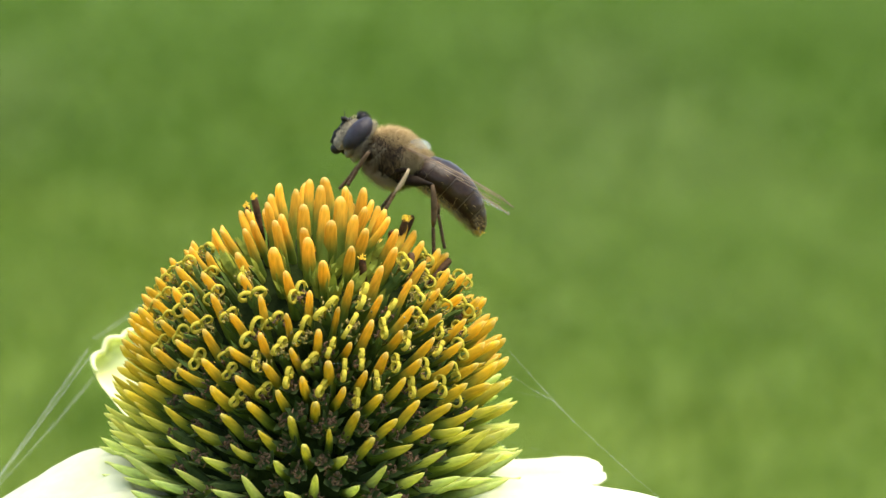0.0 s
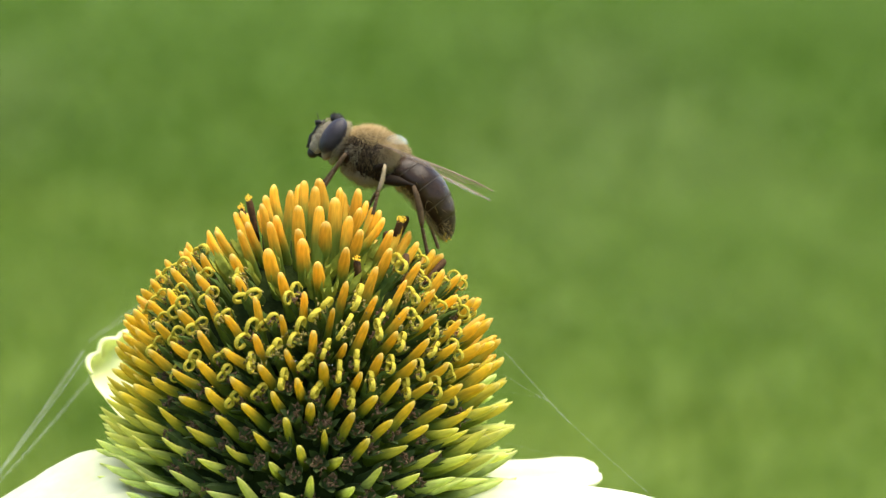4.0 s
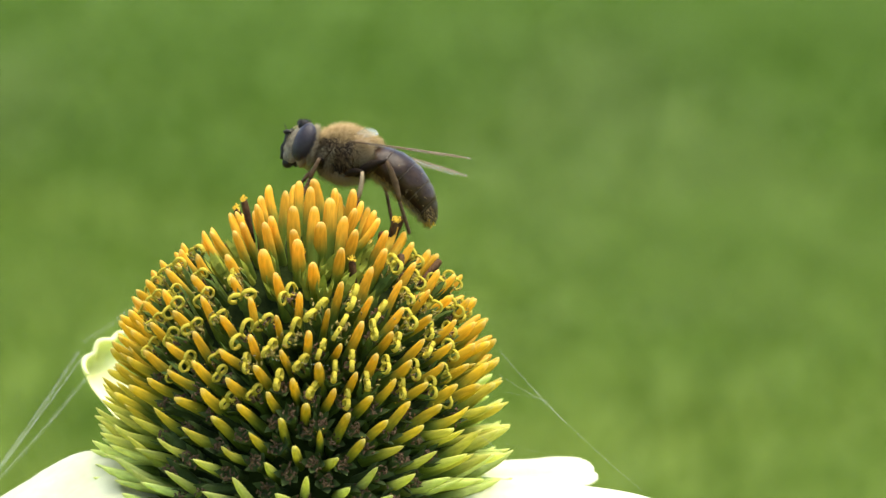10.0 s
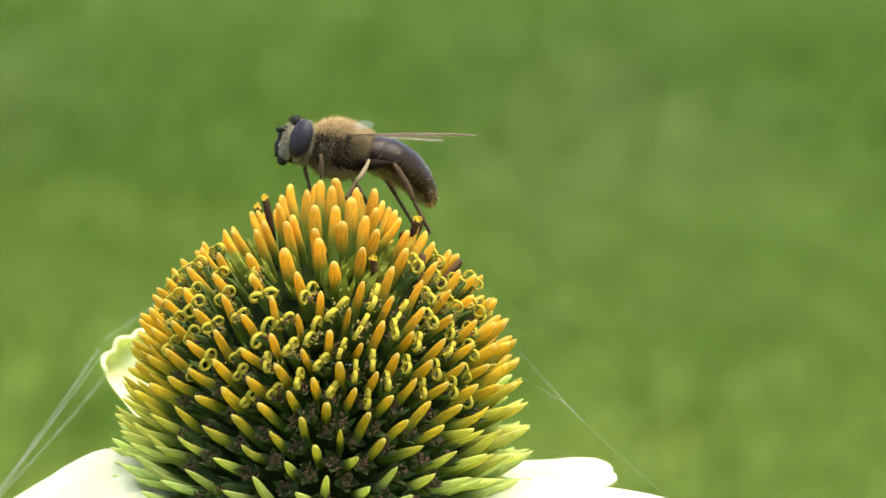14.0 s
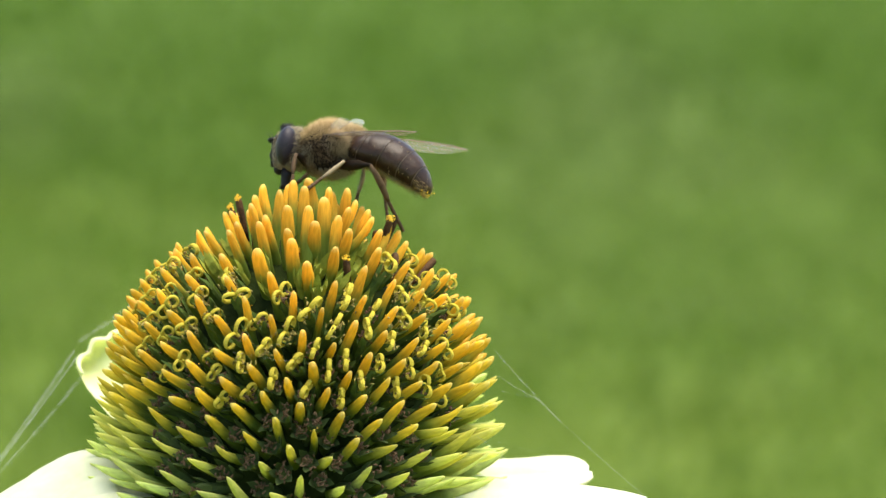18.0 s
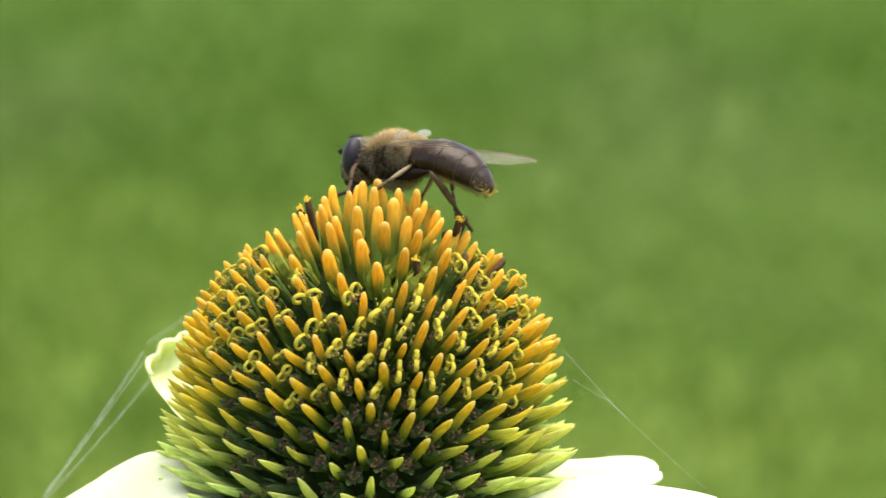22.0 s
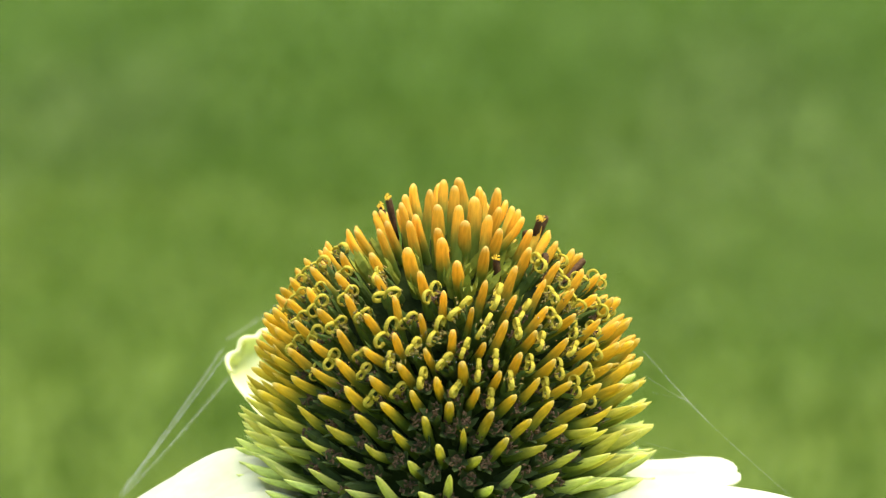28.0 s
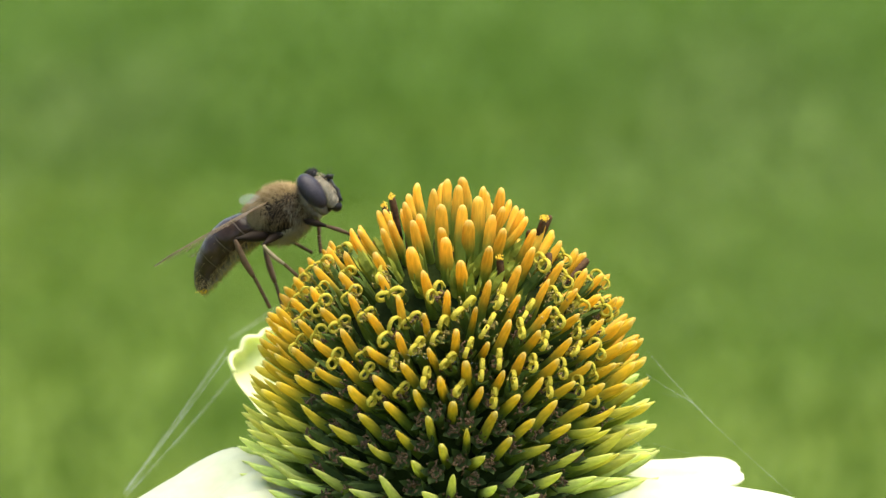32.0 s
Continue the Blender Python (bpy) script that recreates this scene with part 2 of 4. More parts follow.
# ---- lawn ----
def lawn():
    bm = bmesh.new()
    bmesh.ops.create_grid(bm, x_segments=40, y_segments=40, size=400)
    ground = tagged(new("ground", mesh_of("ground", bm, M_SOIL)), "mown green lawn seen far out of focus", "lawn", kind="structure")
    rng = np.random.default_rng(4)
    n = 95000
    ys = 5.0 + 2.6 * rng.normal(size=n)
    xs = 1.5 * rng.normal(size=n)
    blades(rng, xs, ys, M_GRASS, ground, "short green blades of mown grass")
    # drier, paler patches of the lawn, and lusher ones
    for x, y, wide, deep, count, mat, label in ((0.26, 5.6, 0.13, 0.6, 3200, M_PALEGRASS, "paler dry blades of grass"), (0.238, 6.9, 0.09, 0.5, 600, M_PALEGRASS, "paler dry blades of grass"),
                                                (-0.65, 6.3, 0.11, 0.5, 1300, M_PALEGRASS, "paler dry blades of grass"), (0.36, 5.1, 0.17, 0.5, 7000, M_LUSHGRASS, "lush green blades of grass"),
                                                (-0.46, 4.8, 0.10, 0.35, 800, M_LUSHGRASS, "lush green blades of grass")):
        blades(rng, x + wide * rng.normal(size=count), y + deep * rng.normal(size=count), mat, ground, label)
    return ground


def blades(rng, xs, ys, mat, ground, label):
    """Short leaning blades at the places given, as one mesh."""
    verts, faces = [], []
    for x, y in zip(xs, ys):
        h, w, a = 0.012 + 0.02 * rng.random(), 0.0016 + 0.0022 * rng.random(), rng.random() * 6.283
        bx, by = math.cos(a) * w, math.sin(a) * w
        lx, ly = (rng.random(2) - 0.5) * 0.05
        i = len(verts)
        verts += [(x - bx, y - by, -0.002), (x + bx, y + by, -0.002), (x + bx * 0.7 + lx * 0.4, y + by * 0.7 + ly * 0.4, h * 0.65),
                  (x - bx * 0.7 + lx * 0.4, y - by * 0.7 + ly * 0.4, h * 0.65), (x + lx, y + ly, h)]
        faces += [(i, i + 1, i + 2, i + 3), (i + 3, i + 2, i + 4)]
    part("grass", raw_mesh("grass", verts, faces, mat), mat, ground, label)["kind"] = "stuff"


lawn()


# ---- coneflower ----
FLOWER_POSE = Matrix.Translation(FLOWER) @ pose(0, 0, 0, -PITCH)
flower = tagged(new("coneflower"), "white coneflower with a domed orange and green cone", "flower")
flower.matrix_basis = FLOWER_POSE


def at(u, v, depth=0.0):
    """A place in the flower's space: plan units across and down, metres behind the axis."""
    k = 1 + depth / FAR
    return Vector(((u - 784) * U * k + 233 * U, depth, (441 - v) * U * k + 349 * U))


# height over the widest ring and radius of the bract tips, in plan units
RISE = (-120, -60, 0, 20, 65, 105, 140, 170, 210, 260, 310, 350, 395, 415, 440, 466, 474)
REACH = (365, 376, 381, 381, 378, 367, 355, 344, 327, 297, 267, 231, 181, 135, 95, 72, 2)
SPIRAL = dict(scale=0.0003182, b=0.41226, c=-0.3281, d=-6.97647, phi=-0.02825, turn=0.0002499, flat=0.939)
# small departures from a perfect cone: swelling of the radius and crowding of the bracts by height, twist by azimuth
SWELL = ((-60, 60, 150, 230, 310, 380), (-1.49, -11.87, -4.79, 12.05, 11.79, -7.06))
CROWD = ((-40, 90, 220, 350), (-0.0083, -0.0823, 0.1778, -0.1773))
# the cone sits a little askew on its stem
CONE_TILT = Matrix.Translation((0, 0, 2.8 * U)) @ pose(0, 0, 0, 16.77) @ pose(0, 0, 0, 0, 2.39)

GROW_TILT = pose(0, 0, 0, 6.5) @ pose(0, 0, 0, 0, 2.39)


def spiral_course():
    """The tip surface from the top down, as heights and radii, and the running number of bracts at each."""
    hg = np.linspace(474, -120, 1200)
    rg = np.interp(hg, RISE, REACH) + np.interp(hg, *SWELL) * np.clip((474 - hg) / 80, 0, 1)
    rg = np.convolve(np.pad(rg, 10, mode="edge"), np.ones(21) / 21, "valid")
    rg[0] = 2
    ds = np.hypot(np.diff(hg), np.diff(rg))
    s = np.concatenate([[0], np.cumsum(ds)])
    q = s / s[-1] - 0.5
    dens = np.clip(np.exp(SPIRAL["b"] * q + SPIRAL["c"] * q * q + SPIRAL["d"] * q ** 3 + np.interp(hg, *CROWD)), 0.7, 2.6)
    return hg, rg, np.concatenate([[0], np.cumsum((rg[1:] + rg[:-1]) * ds * math.pi * SPIRAL["scale"] * (dens[1:] + dens[:-1]) / 2)])


COURSE = spiral_course()


def on_spiral(k, ahead_by=0.0, round_by=0.0):
    """Height, radius and azimuth of the k-th bract tip, or of a place a little further on."""
    hg, rg, n = COURSE
    x = k + 0.5 + ahead_by
    return float(np.interp(x, n, hg)), float(np.interp(x, n, rg)), SPIRAL["phi"] - (radians(137.50776) + SPIRAL["turn"]) * k + round_by


def tip_place(h, r, phi):
    phi += 0.0203 * math.cos(2 * phi) - 0.0116 * math.sin(2 * phi) - 0.003 * math.sin(phi) + 0.0205 * math.cos(phi)
    return CONE_TILT @ Vector((r * math.sin(phi) * U, -r * math.cos(phi) * SPIRAL["flat"] * U, h * U))


def steep(h):
    """Angle of a bract above level, by its height on the cone."""
    return radians(float(np.interp(h, (-120, -60, 0, 65, 210, 310, 390, 440, 472), (-14, -1, 8, 15, 28, 40, 56, 71, 88))))


def growth(h, phi, rng, loose=0.05):
    """The way a bract or floret grows at that height and azimuth."""
    e = steep(h) + rng.normal() * loose
    a = phi + float(np.interp(h, (60, 260, 420), (0.26, 0.16, 0.0))) * math.sin(2 * phi) + rng.normal() * loose
    out = Vector((math.sin(a), -math.cos(a), 0))
    turn = GROW_TILT.to_3x3()
    return turn @ (out * math.cos(e) + Vector((0, 0, 1)) * math.sin(e)), turn @ (Vector((0, 0, 1)) * math.cos(e) - out * math.sin(e))


PALEA_LONG = 6.6 * MM


def palea_mesh(name, bend, wide, kind="blunt", seed=0):
    """A bract growing along +z and bending to +x: hollowed on its upper side, keeled below, ending in a point or a blunt finger tip."""
    bm = bmesh.new()
    rings = []
    rng = np.random.default_rng(700 + seed)
    grow = 1 + 0.06 * rng.normal(size=10)
    sway_x, sway_y = 0.16 * rng.normal(size=2)
    course = {"blunt": ((0, 0.40), (0.25, 0.42), (0.45, 0.415), (0.62, 0.40), (0.76, 0.375), (0.87, 0.33), (0.94, 0.265), (0.98, 0.17), (1.0, 0.05)),
              "keen": ((0, 0.38), (0.2, 0.43), (0.38, 0.45), (0.54, 0.43), (0.7, 0.375), (0.82, 0.30), (0.91, 0.21), (0.965, 0.125), (1.0, 0.03)),
              "stout": ((0, 0.36), (0.25, 0.40), (0.45, 0.42), (0.62, 0.42), (0.78, 0.405), (0.89, 0.36), (0.95, 0.29), (0.985, 0.18), (1.0, 0.06))}[kind]
    for s, r in course:
        c = Vector(((bend * s * s + sway_x * math.sin(5.5 * s)) * MM, sway_y * math.sin(4.4 * s) * MM, s * PALEA_LONG))
        ring = []
        r *= 1 + 0.035 * rng.normal()
        for k in range(10):
            a = 2 * math.pi * k / 10
            deep = {0: 0.62, 1: 0.78, 9: 0.78, 5: 1.12}.get(k, 0.95)
            if kind == "stout":
                deep = 0.9
            deep *= grow[k] * (1 + 0.03 * rng.normal())
            ring.append(c + Vector((math.cos(a) * r * MM * 0.82 * deep, math.sin(a) * r * MM * wide, 0)))
        rings.append(ring)
    rings_to(bm, rings)
    return mesh_of(name, bm, M_PALEA)


PALEAE = [palea_mesh("palea", b, w, "blunt", i) for i, (b, w) in enumerate(((0.25, 0.98), (0.45, 0.92), (0.1, 1.05), (0.6, 1.0), (0.3, 0.88), (0.5, 1.04), (0.0, 0.95), (0.4, 1.08)))]
KEEN = [palea_mesh("palea", b, w, "keen", 20 + i) for i, (b, w) in enumerate(((0.5, 1.08), (0.75, 1.0), (0.35, 1.15), (0.95, 1.06), (0.6, 0.94), (0.8, 1.12), (0.2, 1.0), (1.05, 1.02)))]
STOUT = [palea_mesh("palea", b, w, "stout", 40 + i) for i, (b, w) in enumerate(((0.1, 1.2), (0.25, 1.28), (-0.05, 1.12), (0.15, 1.25), (0.3, 1.08), (-0.15, 1.32), (0.05, 1.15), (0.2, 1.26)))]


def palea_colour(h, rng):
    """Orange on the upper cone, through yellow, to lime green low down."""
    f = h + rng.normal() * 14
    # Also paints light: low stops paled for the flanks, middle ones dulled as shade.
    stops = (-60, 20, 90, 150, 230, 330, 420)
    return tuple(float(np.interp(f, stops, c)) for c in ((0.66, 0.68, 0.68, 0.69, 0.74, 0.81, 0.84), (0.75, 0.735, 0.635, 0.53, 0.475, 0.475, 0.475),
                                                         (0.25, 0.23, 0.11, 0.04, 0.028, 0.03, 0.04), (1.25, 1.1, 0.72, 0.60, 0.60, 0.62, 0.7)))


def star_mesh(rng, mat, tall=1.0, spread=1.0):
    """A spent floret: a tube with five pointed, folded teeth spread like a star."""
    bm = bmesh.new()
    tube(bm, [(0, 0, -2.6 * MM), (0, 0, -1.0 * MM), (0, 0, 0)], [0.3 * MM, 0.38 * MM, 0.5 * MM], 10)
    for k in range(5):
        a = k * 1.2566 + rng.normal() * 0.14
        o, t = Vector((math.cos(a), math.sin(a), 0)), Vector((-math.sin(a), math.cos(a), 0))
        up = (0.9 + 0.5 * rng.random()) * tall
        flare = (0.70 + 0.28 * rng.random()) * spread
        z = Vector((0, 0, 1))
        p = [o * 0.36 + t * 0.34 - z * 0.12, o * 0.36 - t * 0.34 - z * 0.12, o * 0.60 - z * 0.05,
             o * (0.36 + flare * 0.3) + t * 0.25 + z * up * 0.5, o * (0.36 + flare * 0.3) - t * 0.25 + z * up * 0.5, o * (0.5 + flare * 0.34) + z * up * 0.45,
             o * flare + z * up + t * 0.06 * rng.normal()]
        v = [bm.verts.new(q * MM) for q in p]
        for f in ((0, 1, 4, 3), (1, 2, 5, 4), (2, 0, 3, 5), (3, 4, 6), (4, 5, 6), (5, 3, 6), (0, 2, 1)):
            bm.faces.new([v[j] for j in f])
    return mesh_of("floret", bm, mat, False)


def crumb_mesh(rng, name, mat, count, size, reach):
    """A crumpled tuft of withered threads or grains."""
    bm = bmesh.new()
    for _ in range(count):
        c = Vector(rng.normal(size=3)) * reach * MM
        d = Vector(rng.normal(size=3)).normalized() * size * 2.2 * MM
        tube(bm, [c - d, c + Vector(rng.normal(size=3)) * size * 0.6 * MM, c + d], [size * 0.5 * MM, size * MM, size * 0.4 * MM], 5)
    return mesh_of(name, bm, mat, False)


def ribbon(bm, pts, across, half, thin):
    """A flat band along points in one plane, with its width along a fixed way."""
    rings = []
    for i, p in enumerate(pts):
        d = (pts[min(i + 1, len(pts) - 1)] - pts[max(i - 1, 0)]).normalized()
        n = d.cross(across).normalized()
        w = half * (0.75 if i in (0, len(pts) - 1) else 0.97 + 0.05 * math.sin(i * 1.9 + half * 9e4))
        rings.append([p + across * w * a + n * thin * b for a, b in ((1, 0.45), (0.45, 1), (-0.45, 1), (-1, 0.45), (-1, -0.45), (-0.45, -1), (0.45, -1), (1, -0.45))])
    rings_to(bm, rings)


def style_mesh(rng, open_by):
    """A style on its thin shaft, whose two flat branches roll back into rings in the xz plane."""
    bm = bmesh.new()
    top = 1.5 + 0.2 * rng.normal()
    tube(bm, [Vector((0, 0, -0.4)) * MM, Vector((0, 0, top * 0.5)) * MM, Vector((0, 0, top)) * MM], [0.11 * MM, 0.13 * MM, 0.15 * MM], 7)
    for s in (1, -1):
        r = 0.36 + 0.06 * rng.random() + 0.18 * open_by
        turn = 5.6 + 0.7 * rng.random() - 2.6 * open_by * (0.6 + 0.8 * rng.random())
        reach = 0.12 + 0.22 * rng.random() + 0.3 * open_by
        lean = 0.15 * rng.normal()
        pts = [Vector((0, 0, top - 0.12)), Vector((s * reach * 0.5, 0, top + 0.1))]
        for i in range(15):
            a = -0.5 + i / 14 * turn
            k = r * (1 - 0.012 * i)
            pts.append(Vector((s * (reach + k * math.sin(a) + k * 0.5), lean * k * i * 0.12, top - 0.25 + k * math.cos(a))))
        across = Vector((s * 0.1 * rng.normal(), 1, 0.1 * rng.normal())).normalized()
        ribbon(bm, [p * MM for p in pts], across, (0.165 + 0.03 * rng.random()) * MM, 0.095 * MM)
    return mesh_of("style", bm, M_STYLE)


def anther_mesh():
    """A dark ribbed anther tube."""
    bm = bmesh.new()
    rings = []
    for z, r in ((-3.2, 0.20), (-2.0, 0.26), (-0.8, 0.31), (-0.1, 0.30), (0.15, 0.22), (0.22, 0.08)):
        rings.append([Vector((math.cos(a) * r, math.sin(a) * r, z)) * MM * 1.0 if i % 2 else Vector((math.cos(a) * r * 0.72, math.sin(a) * r * 0.72, z)) * MM
                      for i, a in enumerate(np.linspace(0, 6.2832, 10, endpoint=False))])
    rings_to(bm, rings)
    return mesh_of("anther_tube", bm, M_ANTHER)


def facing(m, rng):
    return m @ pose(0, 0, 0, rng.normal() * 7, rng.normal() * 7, rng.random() * 360)


def cone():
    rng = np.random.default_rng(11)
    bm = bmesh.new()
    rings = []
    flat = SPIRAL["flat"]
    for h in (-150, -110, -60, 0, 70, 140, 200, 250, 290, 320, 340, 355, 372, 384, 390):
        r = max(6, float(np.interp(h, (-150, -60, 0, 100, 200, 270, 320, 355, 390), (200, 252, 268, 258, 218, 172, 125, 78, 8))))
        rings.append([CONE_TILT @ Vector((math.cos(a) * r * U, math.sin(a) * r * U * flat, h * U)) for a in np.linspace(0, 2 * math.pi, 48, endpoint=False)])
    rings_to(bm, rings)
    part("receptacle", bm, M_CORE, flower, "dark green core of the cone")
    stars = [star_mesh(rng, M_TOOTH) for _ in range(5)]
    young = [star_mesh(rng, M_FRESH, 1.2, 0.85) for _ in range(5)]
    crumbs = [crumb_mesh(rng, "withered_anther", M_WITHER, 22, 0.075, 0.27) for _ in range(5)]
    strawy = [crumb_mesh(rng, "withered_anther", M_STRAW, 26, 0.075, 0.34) for _ in range(5)]
    styles = [style_mesh(rng, 0.12 * rng.random()) for _ in range(14)]
    loose_styles = [style_mesh(rng, 0.35 + 0.4 * rng.random()) for _ in range(8)]
    buds = [star_mesh(rng, M_BUD, 1.15, 0.66) for _ in range(5)]
    backs = (([], []), ([], []))
    for k in range(int(COURSE[2][-1])):
        h, r, phi = on_spiral(k)
        tip = tip_place(h, r, phi)
        d, lift = growth(h, phi, rng)
        tip += d * float(np.interp(h, (390, 425), (0, 0.45))) * MM
        me = (KEEN if h + 30 * rng.normal() < 130 else STOUT if h > 385 else PALEAE)[(k * 5) % 8]
        size = float(np.interp(h, (-120, 0, 300, 472), (1.12, 1.12, 0.98, 0.92))) * (1 + rng.normal() * 0.03)
        fat = float(np.interp(h, (-120, 60, 160, 240, 390, 440), (1.04, 1.02, 1.02, 1.04, 1.10, 1.14))) * (1 + rng.normal() * 0.07)
        turn = aim(d, lift)
        foot = tip - turn @ Vector((me.vertices[-1].co.x * fat, 0, PALEA_LONG)) * size
        # folded along the keel: deeper than wide, but for the young ones at the crown
        keel, slim = float(np.interp(h, (330, 430), (1.26, 1.0))), float(np.interp(h, (60, 150, 330, 430), (0.9, 0.80, 0.84, 1.0)))
        foot += turn @ Vector((me.vertices[-1].co.x * fat * size * (1 - keel), 0, 0))
        m = Matrix.Translation(foot) @ turn @ Matrix.Diagonal((size * fat * keel, size * fat * slim, size, 1))
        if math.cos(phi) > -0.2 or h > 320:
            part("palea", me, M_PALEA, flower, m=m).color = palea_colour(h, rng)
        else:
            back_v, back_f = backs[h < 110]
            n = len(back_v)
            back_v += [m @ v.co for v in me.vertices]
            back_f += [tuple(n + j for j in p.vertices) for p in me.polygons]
        # the floret in the gap below it
        fh, fr, fphi = on_spiral(k, 7.5, 0.105)
        if math.cos(fphi) < -0.25:
            continue
        fd, fl = growth(fh, fphi, rng, 0.08)
        seat = tip_place(fh, fr, fphi)
        if (fh < 130 and abs(math.sin(fphi)) > 0.72 + 0.1 * rng.random()) or (fh < 260 and abs(math.sin(fphi)) > 0.9):
            # crowded bracts low on the flanks
            me = KEEN[(k * 7) % 8]
            tip = tip_place(fh, fr * (0.955 + 0.03 * rng.random()), fphi)
            turn = aim(fd, fl)
            m = Matrix.Translation(tip - turn @ Vector((me.vertices[-1].co.x, 0, PALEA_LONG)) * 1.1) @ turn @ Matrix.Scale(1.1, 4)
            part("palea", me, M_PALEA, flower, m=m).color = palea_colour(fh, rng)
            continue
        if fh > 376 + 10 * rng.normal():
            if fh > 417:
                # the crown is packed close with young bracts
                me = STOUT[(k * 3) % 8]
                tip = tip_place(fh, fr, fphi) + fd * (0.3 + 0.4 * rng.normal()) * MM
                turn = aim(fd, fl)
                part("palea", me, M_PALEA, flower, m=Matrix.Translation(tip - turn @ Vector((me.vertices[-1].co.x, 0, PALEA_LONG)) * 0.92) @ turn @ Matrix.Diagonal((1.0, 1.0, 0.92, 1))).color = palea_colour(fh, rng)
            else:
                part("floret", buds[k % 5], M_BUD, flower, "closed green floret", Matrix.Translation(seat - fd * (2.75 + 0.3 * rng.normal()) * MM) @ facing(aim(fd, fl), rng) @ Matrix.Scale(1.05, 4))
            continue
        sunk = float(np.interp(fh, (-60, 60, 150, 240, 340), (2.9, 2.8, 2.7, 2.6, 2.4))) + 0.15 * rng.normal()
        m = Matrix.Translation(seat - fd * sunk * MM) @ facing(aim(fd, fl), rng) @ Matrix.Scale(float(np.interp(fh, (0, 150), (1.2, 1.08))), 4)
        fresh = fh + 25 * rng.normal() > 215
        if 170 < fh < 330 and abs(math.sin(fphi)) < 0.6:
            gh, gr, gphi = on_spiral(k, -2.0, 0.055)
            gd, gl = growth(gh, gphi, rng, 0.08)
            part("floret", young[(k * 2) % 5], M_FRESH, flower, "closed green floret between the bracts", Matrix.Translation(tip_place(gh, gr, gphi) - gd * 3.9 * MM) @ facing(aim(gd, gl), rng) @ Matrix.Scale(0.9, 4))
        fl_ob = part("floret", (young if fresh else stars)[k % 5], M_TOOTH, flower, "open floret with fresh green teeth" if fresh else "spent floret with dark green teeth", m)
        if fh + 20 * rng.normal() > 255 and k % 3:
            part("withered_anther", strawy[(k * 3) % 5], M_STRAW, fl_ob, "straw-coloured anthers dusted with pollen", Matrix.Translation((0, 0, 0.95 * MM)))["kind"] = "stuff"
        else:
            part("withered_anther", crumbs[(k * 3) % 5], M_WITHER, fl_ob, "shrivelled brown anthers", Matrix.Translation((0, 0, 0.55 * MM)))["kind"] = "stuff"
        edge = 192 + 12 * rng.normal()
        if fh > edge and rng.random() < 0.98:
            grow = float(np.interp(fh, (130, 230, 340), (0.9, 0.98, 1.04))) + 0.05 * rng.normal()
            band = loose_styles[(k * 5) % 8] if fh + 25 * rng.normal() > 325 and abs(math.sin(fphi)) < 0.55 else styles[(k * 5) % 14]
            # the rings roll up and down the slope, turned a little along the spiral
            straight = Matrix.Translation(seat - fd * sunk * MM) @ aim(fd, fl) @ pose(0, 0, 0, rng.normal() * 6, rng.normal() * 6, -16 + 20 * rng.normal()) @ Matrix.Scale(grow, 4)
            part("style", band, M_STYLE, fl_ob, "yellow style curled into rings", m.inverted() @ straight)
    # loose pollen dusted over the upper bracts
    speck_v, speck_f = [], []
    for _ in range(420):
        h, r, phi = on_spiral(int(rng.integers(4, 230)))
        if math.cos(phi) < -0.1:
            continue
        d, lift = growth(h, phi, rng)
        p = tip_place(h, r, phi) - d * (0.3 + 2.0 * rng.random()) * MM + Vector(rng.normal(size=3)).normalized() * 0.36 * MM
        s, n = (0.03 + 0.035 * rng.random()) * MM, len(speck_v)
        speck_v += [p + Vector(o) * s for o in ((1, 0, 0), (-1, 0, 0), (0, 1, 0), (0, -1, 0), (0, 0, 1), (0, 0, -1))]
        speck_f += [(n + a, n + b, n + c) for a in (0, 1) for b, c in ((2, 4), (4, 3), (3, 5), (5, 2))]
    part("pollen_dust", raw_mesh("pollen_dust", speck_v, speck_f, M_POLLEN), M_POLLEN, flower, "scattered yellow pollen grains")["kind"] = "stuff"
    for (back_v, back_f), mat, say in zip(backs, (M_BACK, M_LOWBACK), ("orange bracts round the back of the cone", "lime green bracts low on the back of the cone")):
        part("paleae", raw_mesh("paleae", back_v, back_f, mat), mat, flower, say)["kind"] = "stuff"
    # open anther tubes near the top, dusted with pollen
    tube_me = anther_mesh()
    grains = [crumb_mesh(rng, "pollen_tuft", M_POLLEN, 34, 0.05, 0.14) for _ in range(3)]
    for i, (u, v, depth, lean, pollen) in enumerate(((451, 354, -1.5, -12, 1), (437, 370, -2.5, -16, 1), (480, 408, -5.5, -8, 1), (505, 380, -1.0, -6, 0), (556, 450, -8.0, -2, 1), (609, 424, -7.4, 4, 0), (641, 462, -8.8, 6, 1),
                                                     (694, 412, -5.0, 18, 0), (717, 392, -3.6, 22, 1), (729, 386, 0.5, 24, 0), (794, 462, -1.0, 50, 0), (728, 452, -6.4, 24, 0))):
        m = Matrix.Translation(at(u, v, depth * MM)) @ pose(0, 0, 0, 2 - depth * 1.6) @ pose(0, 0, 0, 0, lean, i * 40)
        t = part("anther_tube", tube_me, M_ANTHER, flower, "dark brown anther tube", m)
        if pollen:
            part("pollen_tuft", grains[i % 3], M_POLLEN, t, "yellow pollen on the anther", Matrix.Translation((0, 0, 0.2 * MM)))
